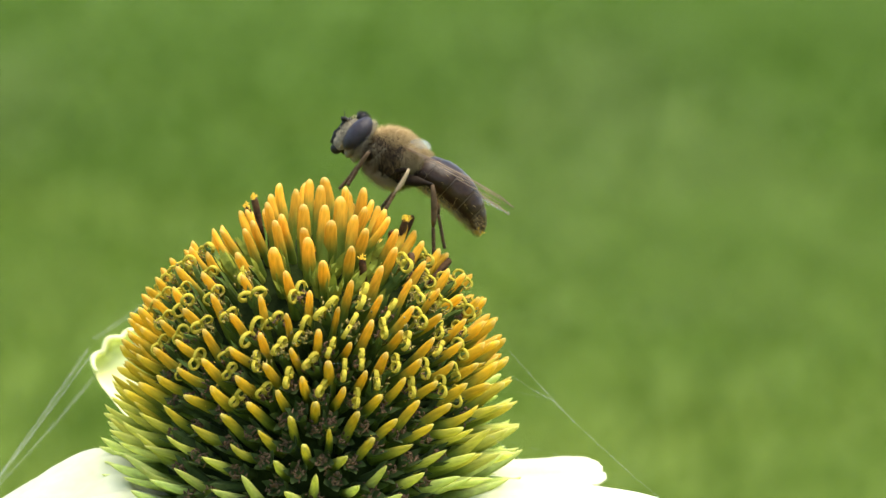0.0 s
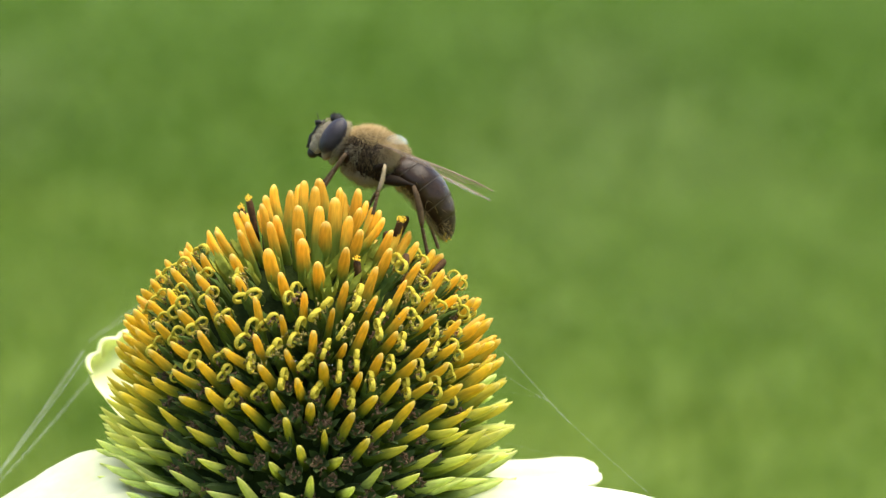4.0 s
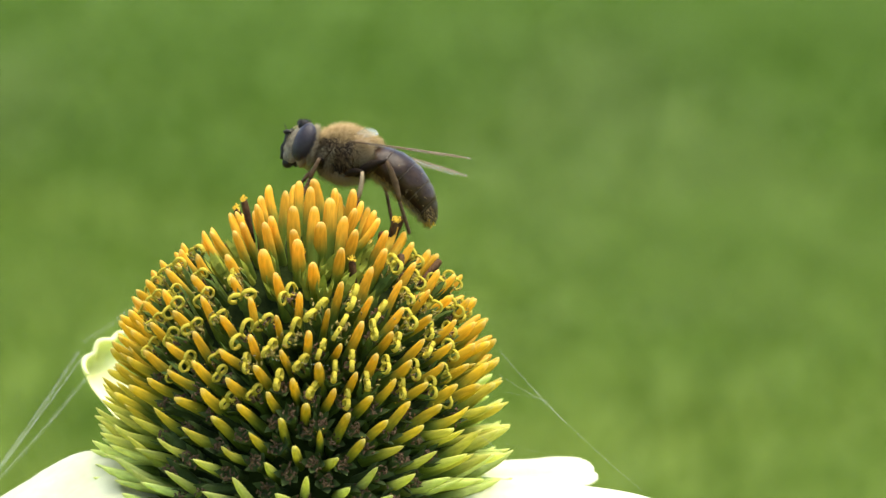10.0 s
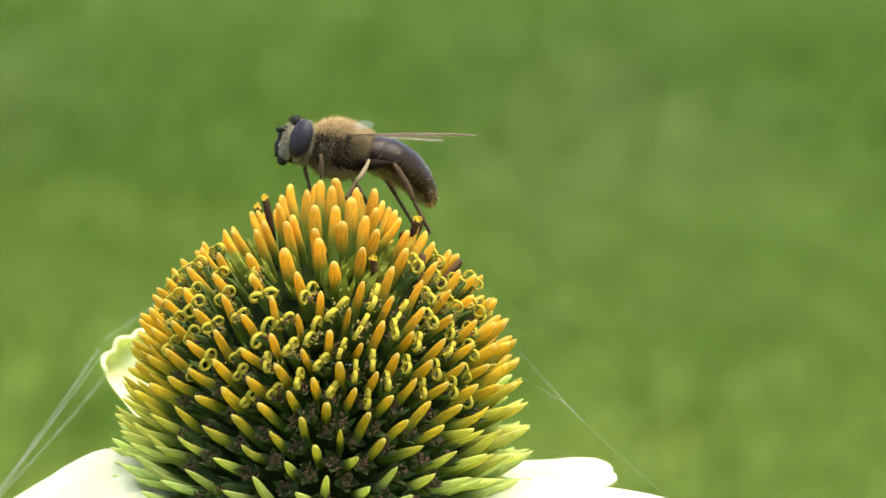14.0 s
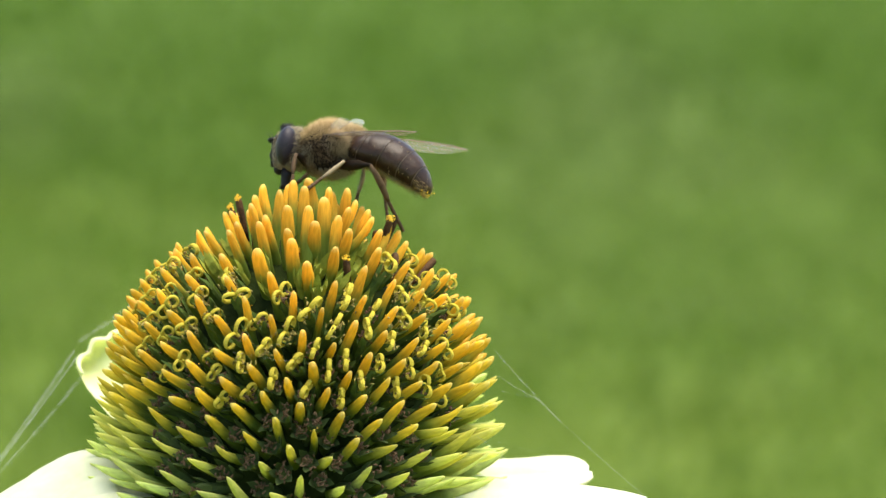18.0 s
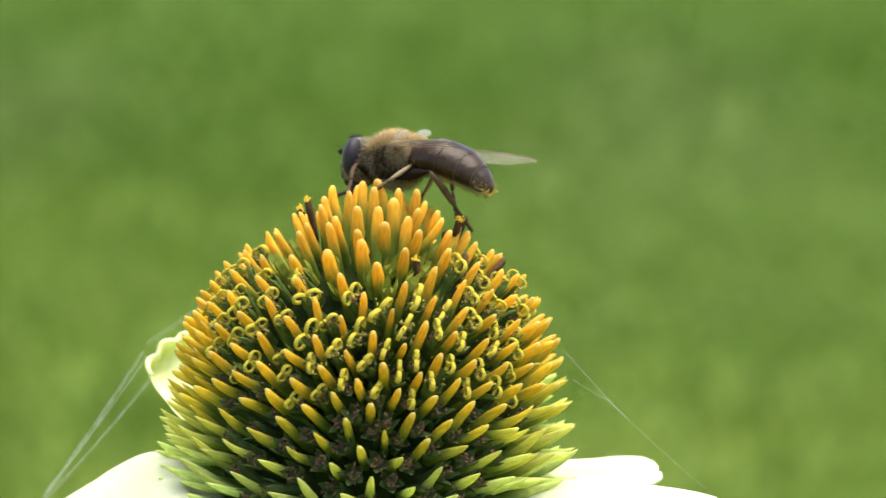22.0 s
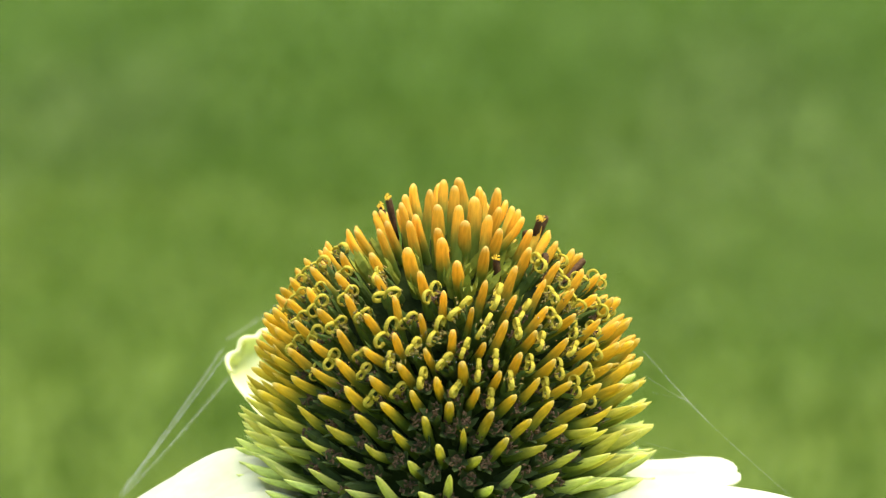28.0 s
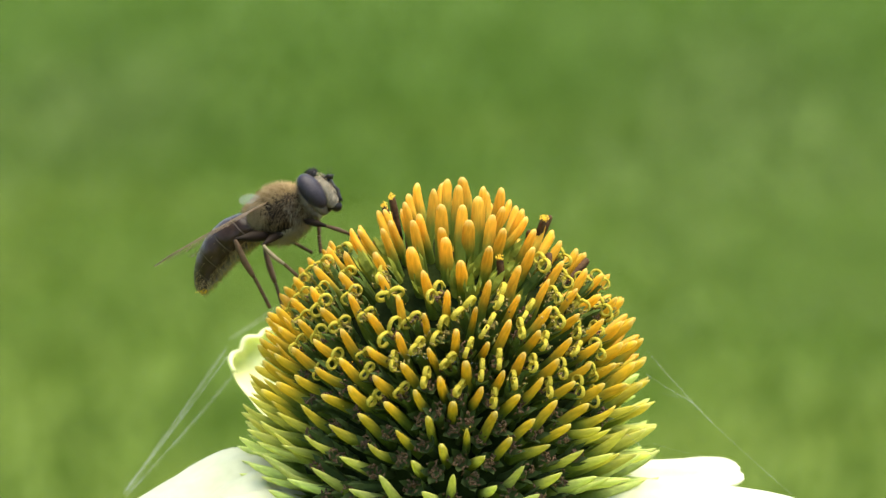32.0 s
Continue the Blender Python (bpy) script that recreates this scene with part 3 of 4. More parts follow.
    t = part("anther_tube", tube_me, M_ANTHER, flower, "fallen brown anther tube lying on the bracts", Matrix.Translation(at(418, 432, -4.5 * MM)) @ pose(0, 0, 0, 0, -62, 0) @ Matrix.Scale(0.75, 4))


cone()


# ---- ray petals, stem and silk ----
def petal(name, line, widths, side, curl=0.0, label="white ray petal", mat=None, notched=0.55, ruffle=0.0):
    """A ray petal along a curved line: two shallow grooves, a notched tip, real thickness."""
    pts = [Vector(p) for p in line]
    cols, rows_ = 15, 30
    grid = []
    for i in range(rows_ + 1):
        s = i / rows_ * (len(pts) - 1)
        j = min(int(s), len(pts) - 2)
        f = s - j
        a, b, c, d = pts[max(j - 1, 0)], pts[j], pts[j + 1], pts[min(j + 2, len(pts) - 1)]
        p = 0.5 * ((2 * b) + (c - a) * f + (2 * a - 5 * b + 4 * c - d) * f * f + (3 * b - a - 3 * c + d) * f ** 3)
        tang = ((c - b) * 1.0).normalized()
        across = (Vector(side) - Vector(side).dot(tang) * tang).normalized()
        nrm = across.cross(tang).normalized()
        w = float(np.interp(i / rows_, np.linspace(0, 1, len(widths)), widths)) * MM
        row = []
        for k in range(cols):
            x = (k / (cols - 1)) * 2 - 1
            groove = (0.24 * math.cos(x * 7.5) + 0.05 * math.cos(x * 31)) * MM * min(1, 3 * (1 - i / rows_) + 0.3) + ruffle * MM * x * x * math.sin(i * 0.62 + 1.3 * x)
            notch = -notched * MM * (0.5 - 0.5 * math.cos(x * 6.283)) * max(0, i / rows_ - 0.85) / 0.15
            row.append(p + across * x * w + nrm * (groove - curl * x * x * w) + tang * notch)
        grid.append((row, nrm))
    bm = bmesh.new()
    top = [[bm.verts.new(p + n * 0.11 * MM) for p in r] for r, n in grid]
    low = [[bm.verts.new(p - n * 0.11 * MM) for p in r] for r, n in grid]
    for i in range(rows_):
        for k in range(cols - 1):
            bm.faces.new((top[i][k], top[i][k + 1], top[i + 1][k + 1], top[i + 1][k]))
            bm.faces.new((low[i][k], low[i + 1][k], low[i + 1][k + 1], low[i][k + 1]))
        bm.faces.new((top[i][0], top[i + 1][0], low[i + 1][0], low[i][0]))
        bm.faces.new((top[i][-1], low[i][-1], low[i + 1][-1], top[i + 1][-1]))
    for k in range(cols - 1):
        bm.faces.new((top[0][k], low[0][k], low[0][k + 1], top[0][k + 1]))
        bm.faces.new((top[-1][k], top[-1][k + 1], low[-1][k + 1], low[-1][k]))
    return part(name, bm, mat or M_PETAL, flower, label)


def rolled_petal():
    """The petal behind that stands up, its three-lobed tip and lower margin rolled over towards the front."""
    foot, tip = at(372, 806, 0.003), at(214, 630, 0.0135)
    tang = (tip - foot).normalized()
    side = Vector((0.74, 0.18, 0.66))
    side = (side - side.dot(tang) * tang).normalized()
    nrm = side.cross(tang).normalized()
    if nrm.y > 0:
        nrm = -nrm
    long_ = (tip - foot).length
    rows_, cols = 44, 33
    bm = bmesh.new()
    faces_ = []
    for thick in (0.13, -0.13):
        net = []
        for i in range(rows_ + 1):
            row = []
            for k in range(cols):
                x = k / (cols - 1) * 2 - 1
                lobe = (0.06 + math.cos(1.5 * math.pi * x * 0.98) ** 2) ** 0.3
                full = long_ * (0.97 + 0.055 * lobe - 0.02 * x - 0.16 * x ** 4)
                s_ = i / rows_ * (full + 2.6 * MM)
                w = float(np.interp(i / rows_, (0, 0.3, 0.6, 0.85, 1), (1.9, 2.9, 3.2, 3.05, 2.6))) * MM
                over = max(0.0, s_ - full) / (0.8 * MM)
                along = min(s_, full) + 0.8 * MM * math.sin(over)
                fore = 0.8 * MM * (1 - math.cos(over))
                # side margin rolled too
                y = x * w
                edge = max(0.0, -x - 0.72) / 0.28
                fore += 0.55 * MM * edge * edge + (0.12 * math.cos(7 * x) + 0.10 * math.sin(3.1 * x + i * 0.16)) * MM
                y += 0.25 * MM * edge * edge
                p = foot + tang * along + side * y + nrm * (fore + thick * MM * math.cos(over)) + tang * thick * MM * -math.sin(over)
                row.append(bm.verts.new(p))
            net.append(row)
        faces_.append(net)
    top, low = faces_
    for i in range(rows_):
        for k in range(cols - 1):
            bm.faces.new((top[i][k], top[i][k + 1], top[i + 1][k + 1], top[i + 1][k]))
            bm.faces.new((low[i][k], low[i + 1][k], low[i + 1][k + 1], low[i][k + 1]))
        bm.faces.new((top[i][0], top[i + 1][0], low[i + 1][0], low[i][0]))
        bm.faces.new((top[i][-1], low[i][-1], low[i + 1][-1], top[i + 1][-1]))
    for k in range(cols - 1):
        bm.faces.new((top[0][k], low[0][k], low[0][k + 1], top[0][k + 1]))
        bm.faces.new((top[-1][k], top[-1][k + 1], low[-1][k + 1], low[-1][k]))
    part("petal", bm, M_CREAM, flower, "pale cream petal curled up behind the cone, its lobed tip rolled over")


def petals():
    # side petals that arch out and down, seen edge-on and from above
    petal("petal", [at(340, 886, -0.001), at(215, 830, -0.002), at(105, 882, -0.003), at(0, 944, -0.004), at(-120, 1000, -0.005), at(-190, 1085, -0.006)],
          (2.6, 4.4, 5.2, 5.2, 4.4, 1.8), (0, -0.8, -0.42))
    petal("petal", [at(330, 915, -0.006), at(240, 884, -0.0075), at(100, 925, -0.009), at(-40, 985, -0.011), at(-100, 1080, -0.011)],
          (1.6, 3.2, 4.2, 4.0, 1.5), (0.2, -0.8, -0.2))
    petal("petal", [at(780, 856, 0.003), at(870, 846, 0.004), at(960, 842, 0.005), at(1014, 840, 0.0055), at(1067, 836, 0.006)],
          (1.4, 1.9, 2.2, 2.3, 2.3, 2.35, 2.5, 2.5, 2.2, 1.2), (0, 0.75, 0.36), 0.12, notched=-0.1)
    petal("petal", [at(780, 895, -0.004), at(890, 876, -0.005), at(1020, 890, -0.006), at(1160, 918, -0.007), at(1290, 990, -0.008)],
          (1.6, 3.0, 4.0, 4.0, 1.4), (0, -0.85, -0.25))
    rolled_petal()
    # the rest of the ring hangs down
    for a in (-62, -38, -14, 10, 34, 60, 118, 142, 166, 190, 214):
        o = Vector((math.sin(radians(a)), -math.cos(radians(a)), 0))
        line = [CONE_TILT @ (o * r * MM + Vector((0, 0, z * MM))) for r, z in ((9.5, -5.0), (14, -5.4), (18, -8.5), (20.5, -16), (21.5, -27))]
        petal("petal", line, (1.6, 3.2, 4.2, 4.2, 1.4), (o.y, -o.x, 0))
    bm = bmesh.new()
    tube(bm, [(0, 0, -6 * MM), (0, 0.001, -40 * MM), (0.004, 0.012, -0.2), (0.008, 0.05, -0.45), (0.01, 0.098, -0.72)],
         [2.6 * MM, 2.3 * MM, 2.6 * MM, 3 * MM, 3.4 * MM], 12)
    part("stem", bm, M_STEM, flower, "ribbed green flower stem")
    bm = bmesh.new()
    rings_to(bm, [[Vector((math.cos(a) * r * U, math.sin(a) * r * U, h * U)) for a in np.linspace(0, 6.2832, 32, endpoint=False)]
                  for h, r in ((-215, 50), (-200, 120), (-175, 190), (-149, 215))])
    part("calyx", bm, M_STEM, flower, "green cup of bracts under the cone")


petals()


def silk(name, ends, count, rng, spread, thick=0.010, label="fine white spider silk"):
    """Fine threads that fan a little between two ends, with a few small beads caught on them."""
    a, b = ends
    for _ in range(count):
        bm = bmesh.new()
        o = [Vector(rng.normal(size=3)) * spread * k * MM for k in (0.6, 0.45, 1.0)]
        ph = rng.random() * 6
        pts = []
        for i in range(25):
            f = i / 24
            sag = Vector((0, 0, -0.012 * (b - a).length * math.sin(math.pi * f)))
            wave = Vector((math.sin(f * 23 + ph), 0, math.cos(f * 17 + ph))) * 0.012 * MM
            pts.append(a.lerp(b, f) + o[0] * (1 - f) + o[1] * math.sin(math.pi * f) + o[2] * f + sag + wave)
        r = thick * MM * (0.6 + 0.7 * rng.random())
        tube(bm, pts, [r * (0.8 + 0.5 * rng.random()) for _ in pts], 5)
        for _ in range(3):
            p = pts[int(rng.integers(3, 22))]
            blob(bm, p, [r * 2.2, r * 2.2, r * 3.0], None, 1)
        part(name, bm, M_SILK, flower, label)


def threads():
    rng = np.random.default_rng(8)
    silk("silk_thread", (at(157, 617, 0.009), at(-25, 876, 0.004)), 9, rng, 0.10, 0.0034)
    silk("silk_thread", (at(160, 630, 0.009), at(-20, 868, 0.004)), 6, rng, 0.08, 0.0030)
    silk("silk_thread", (at(174, 660, 0.010), at(-20, 880, 0.004)), 7, rng, 0.13, 0.0024)
    silk("silk_thread", (at(268, 530, 0.012), at(165, 600, 0.009)), 5, rng, 0.2, 0.0030)
    silk("silk_thread", (at(901, 621, 0.002), at(1018, 748, 0.001)), 3, rng, 0.05, 0.0026)
    silk("silk_thread", (at(1018, 748, 0.001), at(1190, 902, -0.002)), 2, rng, 0.03, 0.0028)
    silk("silk_thread", (at(900, 662, 0.002), at(985, 712, 0.001)), 2, rng, 0.05, 0.0024)
    silk("silk_thread", (at(912, 694, 0.002), at(975, 706, 0.001)), 1, rng, 0.04, 0.0028)
    silk("silk_thread", (at(968, 700, 0.001), at(1018, 748, 0.001)), 2, rng, 0.05, 0.0024)
    silk("silk_thread", (at(866, 768, -0.006), at(926, 816, -0.006)), 1, rng, 0.02, 0.008, "thicker pale thread across the bracts")
    silk("silk_thread", (at(905, 783, 0.004), at(1035, 815, 0.003)), 1, rng, 0.02, 0.0022)
    # a thread across the face of the cone
    silk("silk_thread", (at(440, 622, -0.0165), at(605, 645, -0.0165)), 1, rng, 0.02, 0.0030)


threads()


# ---- hoverflies ----
HIPS = {"fore": (1.5, 0.75, -1.55), "mid": (-0.3, 0.95, -1.75), "hind": (-1.1, 0.95, -1.6)}
SPANS = {"fore": (2.1, 3.1), "mid": (2.5, 3.9), "hind": (3.8, 6.0)}
ROOT = Vector((-0.2, 1.75, 0.8)) * MM
WAIST = Vector((-1.7, 0, 0.15)) * MM


def hairs(bm, centre, radii, count, length, rng, keep, droop=0.0, thick=0.021, lie=0.6):
    """Fine tapering hairs on an ellipsoid, combed backwards."""
    c, r = Vector(centre), Vector(radii)
    made = 0
    while made < count:
        n = Vector(rng.normal(size=3)).normalized()
        if not keep(n):
            continue
        made += 1
        p = c + Vector((n.x * r.x, n.y * r.y, n.z * r.z)) * 0.98
        d = (Vector((n.x / r.x, n.y / r.y, n.z / r.z)).normalized() + Vector(rng.normal(size=3)) * 0.32 + Vector((-lie, 0, -droop))).normalized()
        a = d.orthogonal().normalized() * thick * MM
        b = d.cross(a)
        ln = length * (0.5 + 0.7 * rng.random())
        v = [bm.verts.new(q) for q in (p + a, p - 0.5 * a + 0.87 * b, p - 0.5 * a - 0.87 * b, p + d * ln + Vector((0, 0, -0.1 * ln)))]
        for f in ((0, 1, 3), (1, 2, 3), (2, 0, 3)):
            bm.faces.new([v[k] for k in f])


def leg_bone(bm, length, r0, r1, r2, bow):
    """A leg segment along +x with a swelling and a slight bow."""
    tube(bm, [(length * f, 0, bow * math.sin(math.pi * f)) for f in (0, 0.12, 0.35, 0.6, 0.85, 1.0)],
         [r0 * 0.7, r0, r1, r1 * 0.95, r2, r2 * 0.8], 8)


def wing_mesh(name, flip):
    """A clear wing along -x, the front edge outwards, with thickness and a slight camber."""
    bm = bmesh.new()
    top, low = [], []
    stations = ((0, 0.18, -0.12), (1.2, 0.32, -0.35), (2.6, 0.48, -1.35), (4.2, 0.55, -2.6), (6.0, 0.45, -3.05), (7.6, 0.2, -2.75), (8.8, -0.2, -2.2), (9.6, -0.7, -1.6), (9.85, -1.1, -1.25))
    for x, fy, by in stations:
        t, w = [], []
        for k in range(6):
            f = k / 5
            y = fy + (by - fy) * f
            z = 0.14 * math.sin(math.pi * f) * min(1, x / 2) + 0.05 * math.sin(x * 1.7 + f * 5)
            t.append(bm.verts.new(Vector((-x, y * flip, z + 0.008)) * MM))
            w.append(bm.verts.new(Vector((-x, y * flip, z - 0.008)) * MM))
        top.append(t)
        low.append(w)
    for a, b, c, d in zip(top, top[1:], low, low[1:]):
        for k in range(5):
            bm.faces.new((a[k], b[k], b[k + 1], a[k + 1]))
            bm.faces.new((c[k], c[k + 1], d[k + 1], d[k]))
        bm.faces.new((a[0], c[0], d[0], b[0]))
        bm.faces.new((a[5], b[5], d[5], c[5]))
    bm.faces.new([*top[0], *low[0][::-1]])
    bm.faces.new([*top[-1][::-1], *low[-1]])
    return bm


def hoverfly(label, banded, seed):
    """A hoverfly facing +x, its left side +y: returns the thing and its keyed parts."""
    rng = np.random.default_rng(seed)
    fly = tagged(new("hoverfly"), label, "fly")
    moving = {}
    # thorax with its coat
    bm = bmesh.new()
    blob(bm, (0, 0, -0.15 * MM), (2.3 * MM, 2.05 * MM, 2.05 * MM), None, 4)
    for v in bm.verts:
        if v.co.z < -1.2 * MM:
            v.co.z = -1.2 * MM + (v.co.z + 1.2 * MM) * 0.85
    part("thorax", bm, M_THORAX, fly, "dark thorax under a tawny coat")
    bm = bmesh.new()
    blob(bm, (-1.75 * MM, 0, 1.0 * MM), (0.75 * MM, 1.05 * MM, 0.5 * MM), None, 3)
    part("scutellum", bm, M_BAND, fly, "brown hairy scutellum")
    coat = (0, 0, -0.15 * MM), (2.3 * MM, 2.05 * MM, 2.05 * MM)
    hollow = lambda n: (n.x + 0.2) ** 2 + (n.z - 0.28) ** 2 < 0.065 and abs(n.y) > 0.5
    bm = bmesh.new()
    hairs(bm, *coat, 4600, 0.66 * MM, rng, lambda n: n.z > 0.55 - 0.35 * rng.random() and not hollow(n))
    hairs(bm, (-1.75 * MM, 0, 1.0 * MM), (0.75 * MM, 1.05 * MM, 0.5 * MM), 900, 0.55 * MM, rng, lambda n: n.z > -0.1)
    part("back_fuzz", bm, M_FUZZ, fly, "tawny golden hairs on the back")["kind"] = "stuff"
    bm = bmesh.new()
    hairs(bm, *coat, 3200, 0.68 * MM, rng, lambda n: -0.75 < n.z < 0.35 and not hollow(n) and not (-0.55 < n.x < 0.25 and n.z < -0.6 + 0.2 * rng.random()), 0.35)
    part("side_fuzz", bm, M_DARKFUZZ, fly, "darker brown hairs on the sides")["kind"] = "stuff"
    bm = bmesh.new()
    hairs(bm, *coat, 2100, 0.62 * MM, rng, lambda n: (n.x > 0.35 and -0.8 < n.z < 0.2 and rng.random() < 0.5) or (-0.95 < n.x < -0.5 and -0.3 < n.z < 0.5), 0.3)
    hairs(bm, *coat, 900, 0.7 * MM, rng, lambda n: n.z < -0.72, 0.3)
    part("belly_fuzz", bm, M_PALEFUZZ, fly, "pale hairs on breast and flank")["kind"] = "stuff"
    # head
    head = part("head", head_shape(), M_HEAD, fly, "pale dusted head with dark eyes", Matrix.Translation((3.15 * MM, 0, -0.12 * MM)))
    for s in (1, -1):
        bm = bmesh.new()
        blob(bm, (0.04 * MM, s * 1.0 * MM, 0.2 * MM), (0.80 * MM, 1.08 * MM, 1.56 * MM), pose(0, 0, 0, s * -10, -8, s * 14), 4)
        part("eye", bm, M_EYE, head, "dark striped compound eye")
        bm = bmesh.new()
        tube(bm, [Vector(p) * MM for p in ((1.1, s * 0.2, 0.7), (1.5, s * 0.25, 0.8), (1.72, s * 0.3, 0.6))], [0.1 * MM, 0.17 * MM, 0.2 * MM], 8)
        tube(bm, [Vector(p) * MM for p in ((1.55, s * 0.28, 0.85), (1.75, s * 0.45, 1.15), (1.9, s * 0.55, 1.35))], [0.03 * MM, 0.02 * MM, 0.01 * MM], 5)
        part("antenna", bm, M_BLACK, head, "short black antenna")
    bm = bmesh.new()
    blob(bm, (0.70 * MM, 0, -0.2 * MM), (0.72 * MM, 0.98 * MM, 1.5 * MM), pose(0, 0, 0, 0, -8), 4)
    blob(bm, (1.3 * MM, 0, -0.45 * MM), (0.30 * MM, 0.36 * MM, 0.38 * MM), None, 3)
    blob(bm, (0.95 * MM, 0, -1.05 * MM), (0.55 * MM, 0.66 * MM, 0.6 * MM), pose(0, 0, 0, 0, 20), 3)
    part("face", bm, M_FACE, head, "cream dusted face")
    bm = bmesh.new()
    tube(bm, [Vector(p) * MM for p in ((1.02, 0, 1.0), (1.40, 0, 0.45), (1.46, 0, -0.1), (1.63, 0, -0.48), (1.48, 0, -0.95), (1.4, 0, -1.35))], [0.24 * MM, 0.22 * MM, 0.18 * MM, 0.19 * MM, 0.22 * MM, 0.28 * MM], 8)
    part("face_stripe", bm, M_BLACK, head, "narrow black stripe down the face")
    bm = bmesh.new()
    blob(bm, (0.35 * MM, 0, 1.5 * MM), (0.5 * MM, 0.5 * MM, 0.42 * MM), None, 3)
    hairs(bm, (0.35 * MM, 0, 1.5 * MM), (0.5 * MM, 0.5 * MM, 0.42 * MM), 160, 0.35 * MM, rng, lambda n: n.z > 0)
    part("crown", bm, M_BLACK, head, "dark hairy crown between the eyes")
    bm = bmesh.new()
    blob(bm, (0.98 * MM, 0, -1.5 * MM), (0.46 * MM, 0.42 * MM, 0.5 * MM), pose(0, 0, 0, 0, -20), 3)
    part("mouth_edge", bm, M_BLACK, head, "shiny black mouth edge")
    bm = bmesh.new()
    hairs(bm, (0.72 * MM, 0, -0.15 * MM), (0.74 * MM, 1.02 * MM, 1.55 * MM), 900, 0.22 * MM, rng, lambda n: n.x > 0.1 and n.z > -0.75, 0.3, 0.012)
    hairs(bm, (-0.5 * MM, 0, 0.0 * MM), (0.5 * MM, 1.62 * MM, 1.66 * MM), 900, 0.42 * MM, rng, lambda n: n.x < 0.3)
    part("face_fuzz", bm, M_PALEFUZZ, head, "pale hairs")["kind"] = "stuff"
    bm = bmesh.new()
    tube(bm, [Vector(p) * MM for p in ((0.35, 0, -1.5), (0.42, 0, -2.1), (0.5, 0, -2.7), (0.62, 0, -3.1))], [0.5 * MM, 0.44 * MM, 0.36 * MM, 0.4 * MM], 8)
    moving["proboscis"] = part("proboscis", bm, M_BLACK, head, "black extended proboscis")
    # abdomen in overlapping rings
    abdomen = part("abdomen", abdomen_shape(), M_ABDOMEN, fly, "glossy dark brown abdomen", Matrix.Translation(WAIST))
    for x0, x1, mat in ((-0.25, -1.15, M_YELLOWBAND if banded else M_ABDOMEN), (-1.19, -1.26, M_RIM), (-2.88, -2.95, M_RIM), (-4.45, -4.52, M_RIM), (-5.70, -5.77, M_RIM)) + (((-1.9, -2.7, M_YELLOWBAND), (-3.4, -4.2, M_YELLOWBAND)) if banded else ()):
        if mat == M_ABDOMEN:
            continue
        bm = bmesh.new()
        rings_to(bm, [abdomen_ring(x, 1.008) for x in np.linspace(x0, x1, 4)], False)
        bmesh.ops.solidify(bm, geom=bm.faces[:], thickness=0.02 * MM)
        part("band", bm, mat, abdomen, "tawny band across the abdomen")
    bm = bmesh.new()
    edge_hairs(bm, rng)
    part("abdomen_fuzz", bm, M_FUZZ, abdomen, "golden hairs along the belly edge")["kind"] = "stuff"
    bm = bmesh.new()
    for _ in range(40):
        c = abdomen_ring(-6.9 + 0.35 * rng.random(), 1.0)
        p = c[int(rng.integers(8, 17)) % 24]
        blob(bm, p + Vector(rng.normal(size=3)) * 0.10 * MM, [0.07 * MM * (0.6 + 0.7 * rng.random())] * 3, None, 1)
    part("pollen_grains", bm, M_POLLEN, abdomen, "clinging yellow pollen")["kind"] = "stuff"
    moving["abdomen"] = abdomen
    # wings, squamae
    for s, key in ((1, "wing_left"), (-1, "wing_right")):
        w = part("wing", wing_mesh("wing", s), M_WING, fly, "clear wing with brown veins", Matrix.Translation((ROOT.x, s * ROOT.y, ROOT.z)))
        bm = bmesh.new()
        for line in (((0, 0.2), (2.6, 0.52), (6, 0.45), (8.8, -0.2), (9.8, -1.1)), ((0.2, 0.0), (3, 0.1), (6.5, 0.0), (9.2, -0.5)), ((0.3, -0.15), (3.2, -0.5), (5.2, -0.7), (7.2, -0.5), (9.6, -1.0)),
                     ((0.4, -0.3), (3, -1.1), (6.6, -1.5), (8.6, -1.7)), ((0.5, -0.4), (2.6, -1.6), (5.0, -2.4), (7.0, -2.5)), ((3.2, -0.5), (3.4, -1.2)), ((6.6, -1.5), (6.9, -2.5)), ((5.2, 0.1), (5.4, -0.7))):
            tube(bm, [Vector((-x, y * s, 0.10 if 0 < i < len(line) - 1 else 0.04)) * MM for i, (x, y) in enumerate(line)], [0.042 * MM if line[0] == (0, 0.2) else 0.024 * MM] * len(line), 5)
        part("wing_vein", bm, M_VEIN, w, "brown wing veins")
        moving[key] = w
        bm = bmesh.new()
        hairs(bm, (-1.1 * MM, s * 1.62 * MM, 0.3 * MM), (0.75 * MM, 0.3 * MM, 0.75 * MM), 1100, 0.7 * MM, rng, lambda n: n.y * s > -0.2, 0.2, 0.018)
        part("squama", bm, M_SQUAMA, fly, "pale hairy tuft under the wing base")["kind"] = "stuff"
        bm = bmesh.new()
        blob(bm, (0, 0, 0), (1.0 * MM, 0.02 * MM, 0.40 * MM), None, 3)
        for v in bm.verts:
            v.co.z += 0.25 * MM * math.sin((v.co.x / MM + 0.95) * 1.65) + 0.3 * v.co.x * -1
        part("alula", bm, M_ALULA, fly, "clear upturned lobe at the wing base", Matrix.Translation((-1.3 * MM, s * 1.45 * MM, 1.5 * MM)) @ pose(0, 0, 0, s * -20, 8, s * -12))
